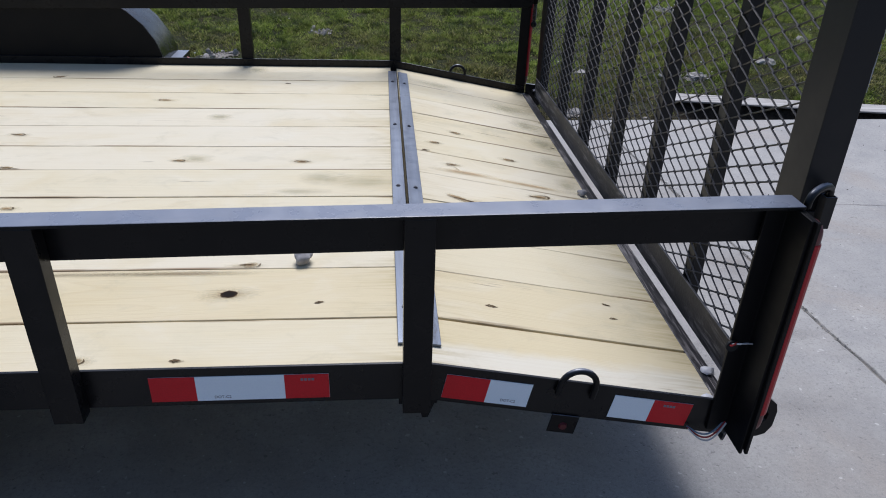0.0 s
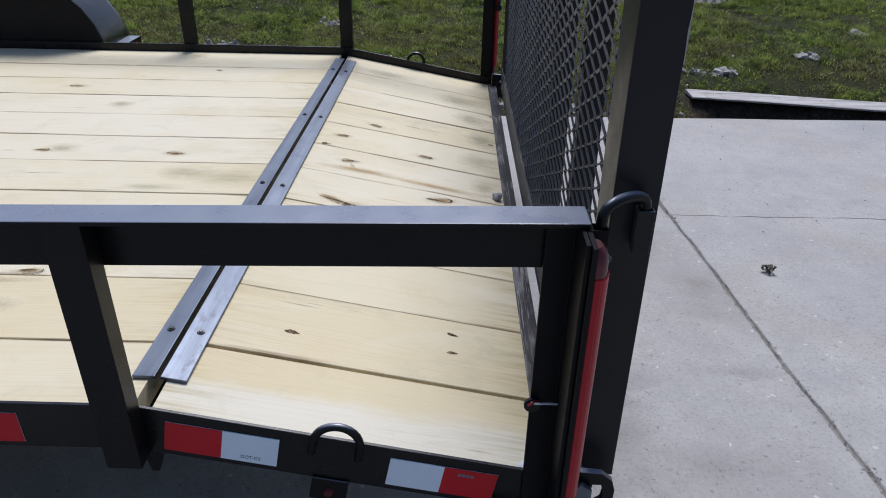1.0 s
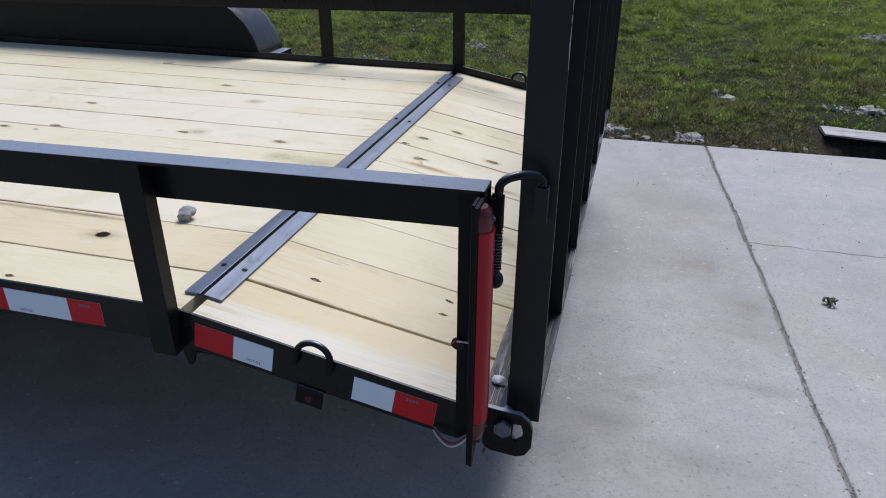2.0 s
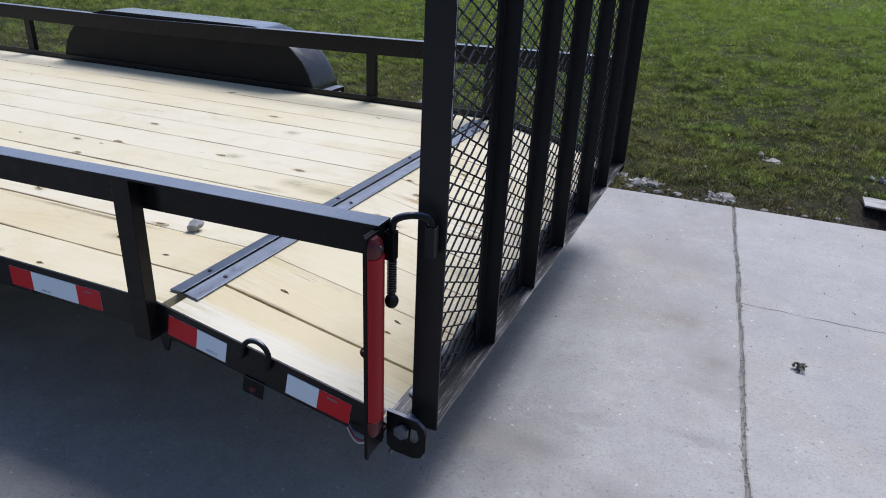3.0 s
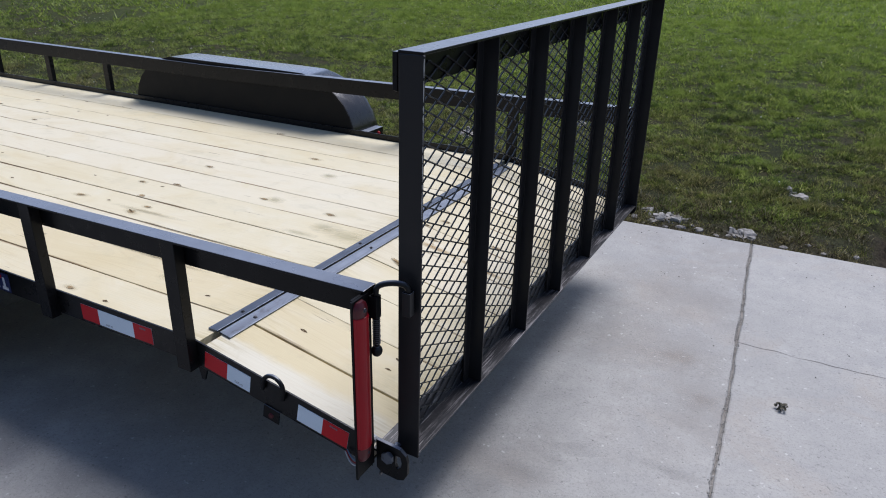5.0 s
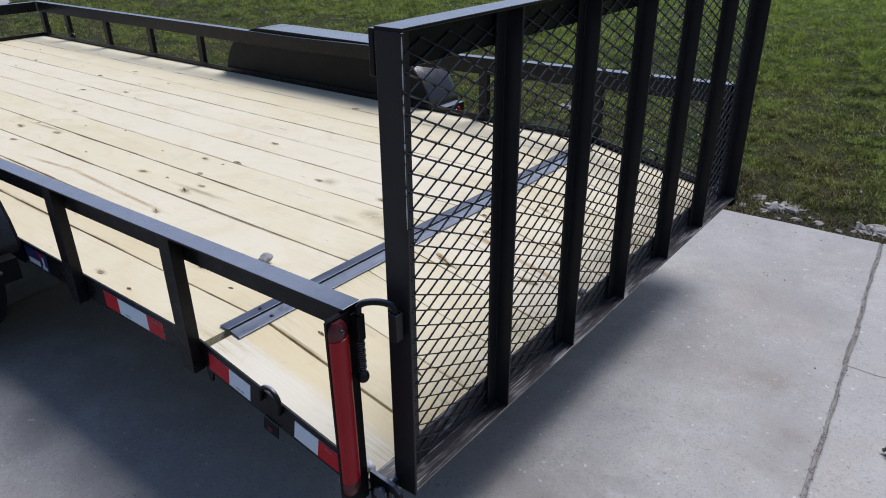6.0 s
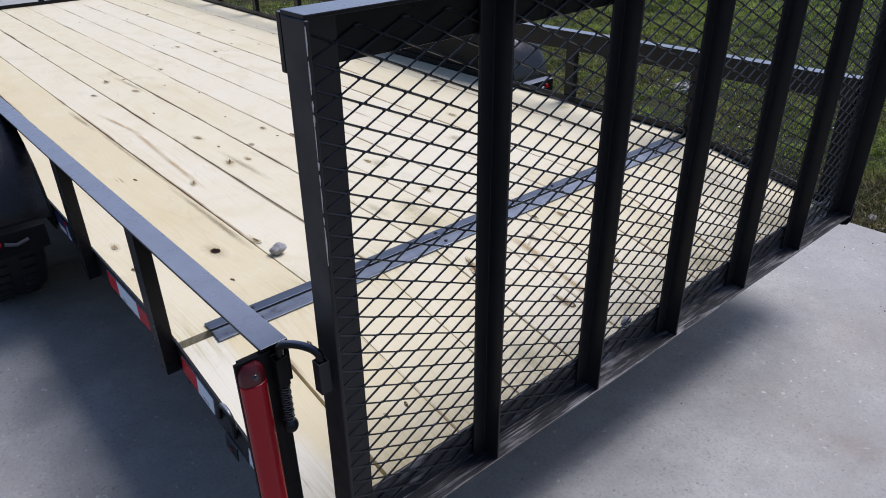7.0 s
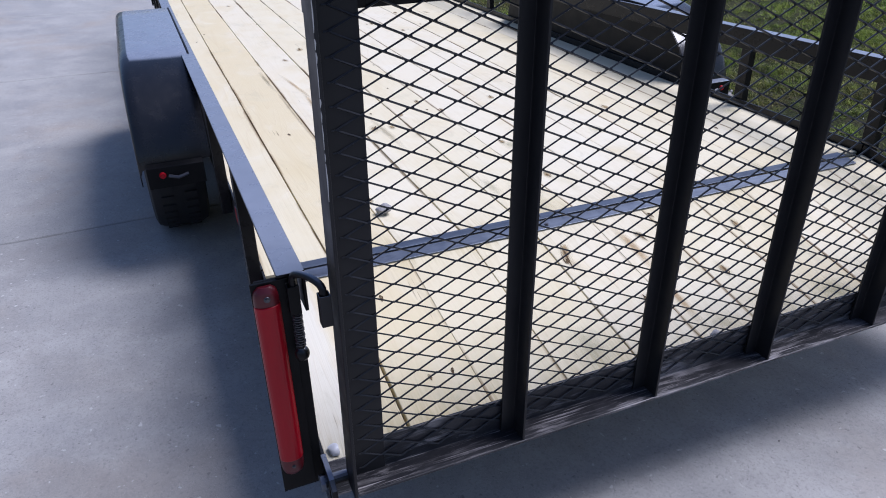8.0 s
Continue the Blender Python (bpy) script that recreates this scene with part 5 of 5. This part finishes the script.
tail_seams, tail = boards((0.186, 0.373, 0.559, 0.745, 0.930, 1.106, 1.292, 1.478, 1.660, 1.845), (0.0068, 0.0009, 0.0030, 0.0034, 0.0016, 0.0017, 0.0018, 0.0014, 0.0006, 0.0012),
                          (CREAM, HONEY, CREAM, BUTTER, STRAW_PALE, STRAW_PALE, BUTTER, BUTTER, STRAW_PALE, BUTTER, CREAM), DOVE_LONG - 0.016, DOVE @ Matrix.Translation((DOVE_LONG / 2 + 0.0065, 0, 0)), (SUN_PINE, TAIL_PINE))


# knots and their amber rims; the wood of each is set flush into the face
def knot(x, y, size, on_dove=False, long=1.5, turn=None):
    size *= 1.6
    seams = tail_seams if on_dove else deck_seams
    k = max(i for i in range(BOARDS) if i == 0 or seams[i] <= y)
    board = (tail if on_dove else deck)[k]
    y = max(seams[k] + 0.002 + size, min(seams[k + 1] - 0.002 - size, y))
    u = (x - BREAK) / slope if on_dove else x
    turn = rnd.uniform(-14, 14) if turn is None else turn
    m = (DOVE if on_dove else LEVEL) @ Matrix.Translation((u, y, 0.0)) @ Matrix.Rotation(radians(turn), 4, "Z")
    if size > 0.0170 and not on_dove:
        ellipse("knot", size, 1.25, 0.0006, m, HOLE, board)
    elif size < 0.0085:
        sliver("knot", 1.7 * size, 0.62 * size, 0.0006, m, PITCH, board)
    else:
        long *= rnd.uniform(0.9, 1.3)
        ellipse("knot", 1.05 * size, long, 0.0005, m, KNOT, board)
        start = rnd.uniform(0.3, 2.0) + math.pi * rnd.randint(0, 1)
        rim("bark_ring", size, long, start, start + rnd.uniform(2.2, 4.4), 0.0011 + 0.10 * size, 0.0007, m, board)
        if rnd.random() < 0.75:
            side = rnd.choice((-1, 1))
            sliver("knot_check", rnd.uniform(0.9, 1.5) * size * long, 0.26 * size, 0.0008,
                   m @ Matrix.Translation((0.45 * side * size * long, rnd.uniform(-0.3, 0.3) * size, 0)) @ Matrix.Rotation(radians(rnd.uniform(-18, 18)), 4, "Z"), PITCH, board)
    if size > 0.0085:
        ellipse("knot_rim", min(2.2 * size, y - seams[k] - 0.002, seams[k + 1] - y - 0.002), 2.3, 0.0003, m, HALO, board)


def sliver(name, half, wide, lift, m, material, board):
    """A pointed sliver of bark, fuller at one end."""
    bm = bmesh.new()
    lo, hi = [], []
    bow = rnd.uniform(-0.5, 0.5) * wide
    for j in range(11):
        f = j / 10
        w = wide * max(0.04, math.sin(math.pi * f ** 0.75)) * rnd.uniform(0.75, 1.2)
        c = bow * math.sin(math.pi * f)
        lo.append(bm.verts.new((half * (2 * f - 1), c - w, lift)))
        hi.append(bm.verts.new((half * (2 * f - 1), c + w, lift)))
    for j in range(10):
        bm.faces.new((lo[j], lo[j + 1], hi[j + 1], hi[j]))
    part(name, bm, material, board, at=m)


def rim(name, r, long, a0, a1, wide, lift, m, board):
    """The dark line of bark round part of a knot, thinning to its ends."""
    bm = bmesh.new()
    rows = []
    for j in range(19):
        f = j / 18
        a, w = a0 + (a1 - a0) * f, wide * (0.15 + math.sin(math.pi * f)) * rnd.uniform(0.7, 1.2) * (0.6 + 0.6 * abs(math.cos(a0 + (a1 - a0) * f)))
        c, sn = math.cos(a), math.sin(a)
        rows.append([bm.verts.new(((r + d) * long * c, (r + d) * sn, lift)) for d in (-w / 2, w / 2)])
    for a, b in zip(rows, rows[1:]):
        bm.faces.new((a[0], a[1], b[1], b[0]))
    part(name, bm, PITCH, board, at=m)


def ellipse(name, r, long, lift, m, material, board):
    bm = bmesh.new()
    mid = bm.verts.new((0, 0, lift))
    ring = [bm.verts.new((r * long * math.cos(a), r * math.sin(a), lift)) for a in (2 * math.pi * j / 20 for j in range(20))]
    for j in range(20):
        bm.faces.new((mid, ring[j], ring[(j + 1) % 20]))
    part(name, bm, material, board, at=m)


def streak(x0, y0, x1, y1, wide, on_dove=False, stuff=None):
    """A brown streak of pitch along the grain."""
    seams = tail_seams if on_dove else deck_seams
    k = max(i for i in range(BOARDS) if i == 0 or seams[i] <= (y0 + y1) / 2)
    u0, u1 = ((x - BREAK) / slope if on_dove else x for x in (x0, x1))
    m = (DOVE if on_dove else LEVEL) @ Matrix.Translation(((u0 + u1) / 2, (y0 + y1) / 2, 0)) @ Matrix.Rotation(math.atan2(y1 - y0, u1 - u0), 4, "Z")
    ellipse("pitch_streak", wide, math.hypot(u1 - u0, y1 - y0) / 2 / wide, 0.0004, m, stuff or HALO, (tail if on_dove else deck)[k])


def stain(x, y, long, wide, on_dove=False):
    """A grey-green smear of preservative on one board."""
    seams = tail_seams if on_dove else deck_seams
    k = max(i for i in range(BOARDS) if i == 0 or seams[i] <= y)
    wide = min(wide, y - seams[k] - 0.003, seams[k + 1] - y - 0.003)
    m = (DOVE if on_dove else LEVEL) @ Matrix.Translation(((x - BREAK) / slope if on_dove else x, y, 0))
    ellipse("stain", wide, long / wide, 0.0002, m, STAIN, (tail if on_dove else deck)[k])


MAIN_KNOTS = [(-0.411, 0.271, 11), (-0.385, 0.382, 8), (-0.855, 1.561, 8), (-0.674, 0.987, 6), (-0.331, 0.979, 7), (-1.196, 1.198, 7),
              (-1.118, 0.923, 7), (-0.462, 0.058, 5), (-0.632, 0.065, 6), (-0.23, 0.236, 4), (-1.318, 1.841, 9), (-0.454, 1.787, 5), (-2.993, 1.225, 7),
              (-3.289, 1.490, 9), (-3.204, 1.689, 7), (-4.025, 1.875, 5), (-2.718, 1.341, 6), (-2.534, 1.288, 4), (-2.541, 0.945, 8), (-2.490, 0.643, 10)]
MAIN_KNOTS += [(-2.476, 0.727, 7), (-2.211, 0.695, 8), (-2.273, 0.518, 7), (-1.799, 0.625, 4), (-2.838, 1.504, 5), (-2.701, 1.614, 5), (-2.461, 1.633, 4), (-2.584, 1.841, 4), (-3.694, 1.583, 5)]
MAIN_KNOTS += [(-4.190, 1.492, 7), (-1.273, 0.882, 6), (-1.526, 0.836, 4), (-1.201, 0.652, 4), (-1.007, 0.675, 6), (-1.012, 0.605, 9), (-1.352, 0.635, 8), (-1.133, 0.757, 9), (-0.920, 0.428, 6)]
MAIN_KNOTS += [(-2.903, 1.826, 5), (-3.180, 1.854, 4), (-1.092, 0.291, 5), (-1.150, 0.880, 4), (-4.719, 1.644, 5), (-4.612, 1.713, 5), (-4.126, 1.322, 5), (-2.210, 0.837, 4), (-1.966, 0.911, 4)]
for x, y, s in MAIN_KNOTS:
    knot(x, y, s / 1000)
for x, y, s in ((0.149, 1.334, 6), (0.065, 1.198, 6), (0.301, 1.158, 7), (0.108, 1.027, 7), (0.500, 1.362, 4), (0.517, 1.640, 5), (0.116, 0.256, 5), (0.387, 0.33, 4), (0.387, 0.275, 4), (0.035, 1.112, 5)):
    knot(x, y, s / 1000, True)
knot(0.105, 0.785, 0.0075, True, 3.0, -24)
knot(0.354, 0.890, 0.0085, True, 2.2, 17)
knot(0.140, 0.769, 0.0045, True, 2.6, -12)
streak(0.02, 0.972, 0.27, 0.985, 0.022, True, AMBER)
streak(0.18, 0.975, 0.50, 0.962, 0.020, True, AMBER)
streak(0.108, 1.024, 0.134, 0.975, 0.008, True)
streak(0.171, 0.831, 0.30, 0.842, 0.0035, True)
streak(0.10, 0.765, 0.20, 0.790, 0.024, True)
streak(0.30, 0.885, 0.42, 0.905, 0.022, True)
streak(-2.03, 0.430, -1.50, 0.485, 0.014, stuff=AMBER)
streak(-1.75, 0.478, -1.10, 0.447, 0.015, stuff=AMBER)
streak(-1.38, 0.460, -0.80, 0.434, 0.014, stuff=AMBER)
streak(-2.15, 0.348, -1.70, 0.356, 0.014, stuff=GRIME)
streak(-1.85, 0.360, -0.95, 0.362, 0.009, stuff=GRIME)
streak(-1.05, 0.352, -0.28, 0.358, 0.013, stuff=GRIME)
streak(-1.10, 0.549, -0.12, 0.552, 0.005, stuff=GRIME)
streak(-1.20, 0.630, -0.72, 0.640, 0.020, stuff=GRIME)
streak(-2.62, 0.700, -2.10, 0.728, 0.016, stuff=GRIME)
streak(-0.46, 0.384, -0.34, 0.386, 0.016)
streak(-0.72, 0.355, -0.30, 0.352, 0.018)
for x, y, l, w in ((-0.143, 0.834, 0.13, 0.070), (-0.258, 0.860, 0.09, 0.060), (-0.418, 0.748, 0.07, 0.050), (-0.317, 0.769, 0.10, 0.050), (-0.635, 1.379, 0.05, 0.040), (-0.631, 1.002, 0.06, 0.040), (-0.600, 1.987, 0.06, 0.070), (-0.083, 1.641, 0.10, 0.050)):
    stain(x, y, l, w)
for x, y, l, w in ((0.455, 1.200, 0.07, 0.080), (0.470, 1.385, 0.06, 0.080), (0.440, 1.570, 0.08, 0.080), (0.40, 1.750, 0.11, 0.080), (0.470, 1.02, 0.05, 0.07), (0.430, 0.66, 0.09, 0.06), (0.13, 1.90, 0.12, 0.05)):
    stain(x, y, l, w, True)
for i in range(8):
    knot(-rnd.uniform(2.6, 4.9), rnd.uniform(0.05, 1.2), rnd.uniform(0.004, 0.007))
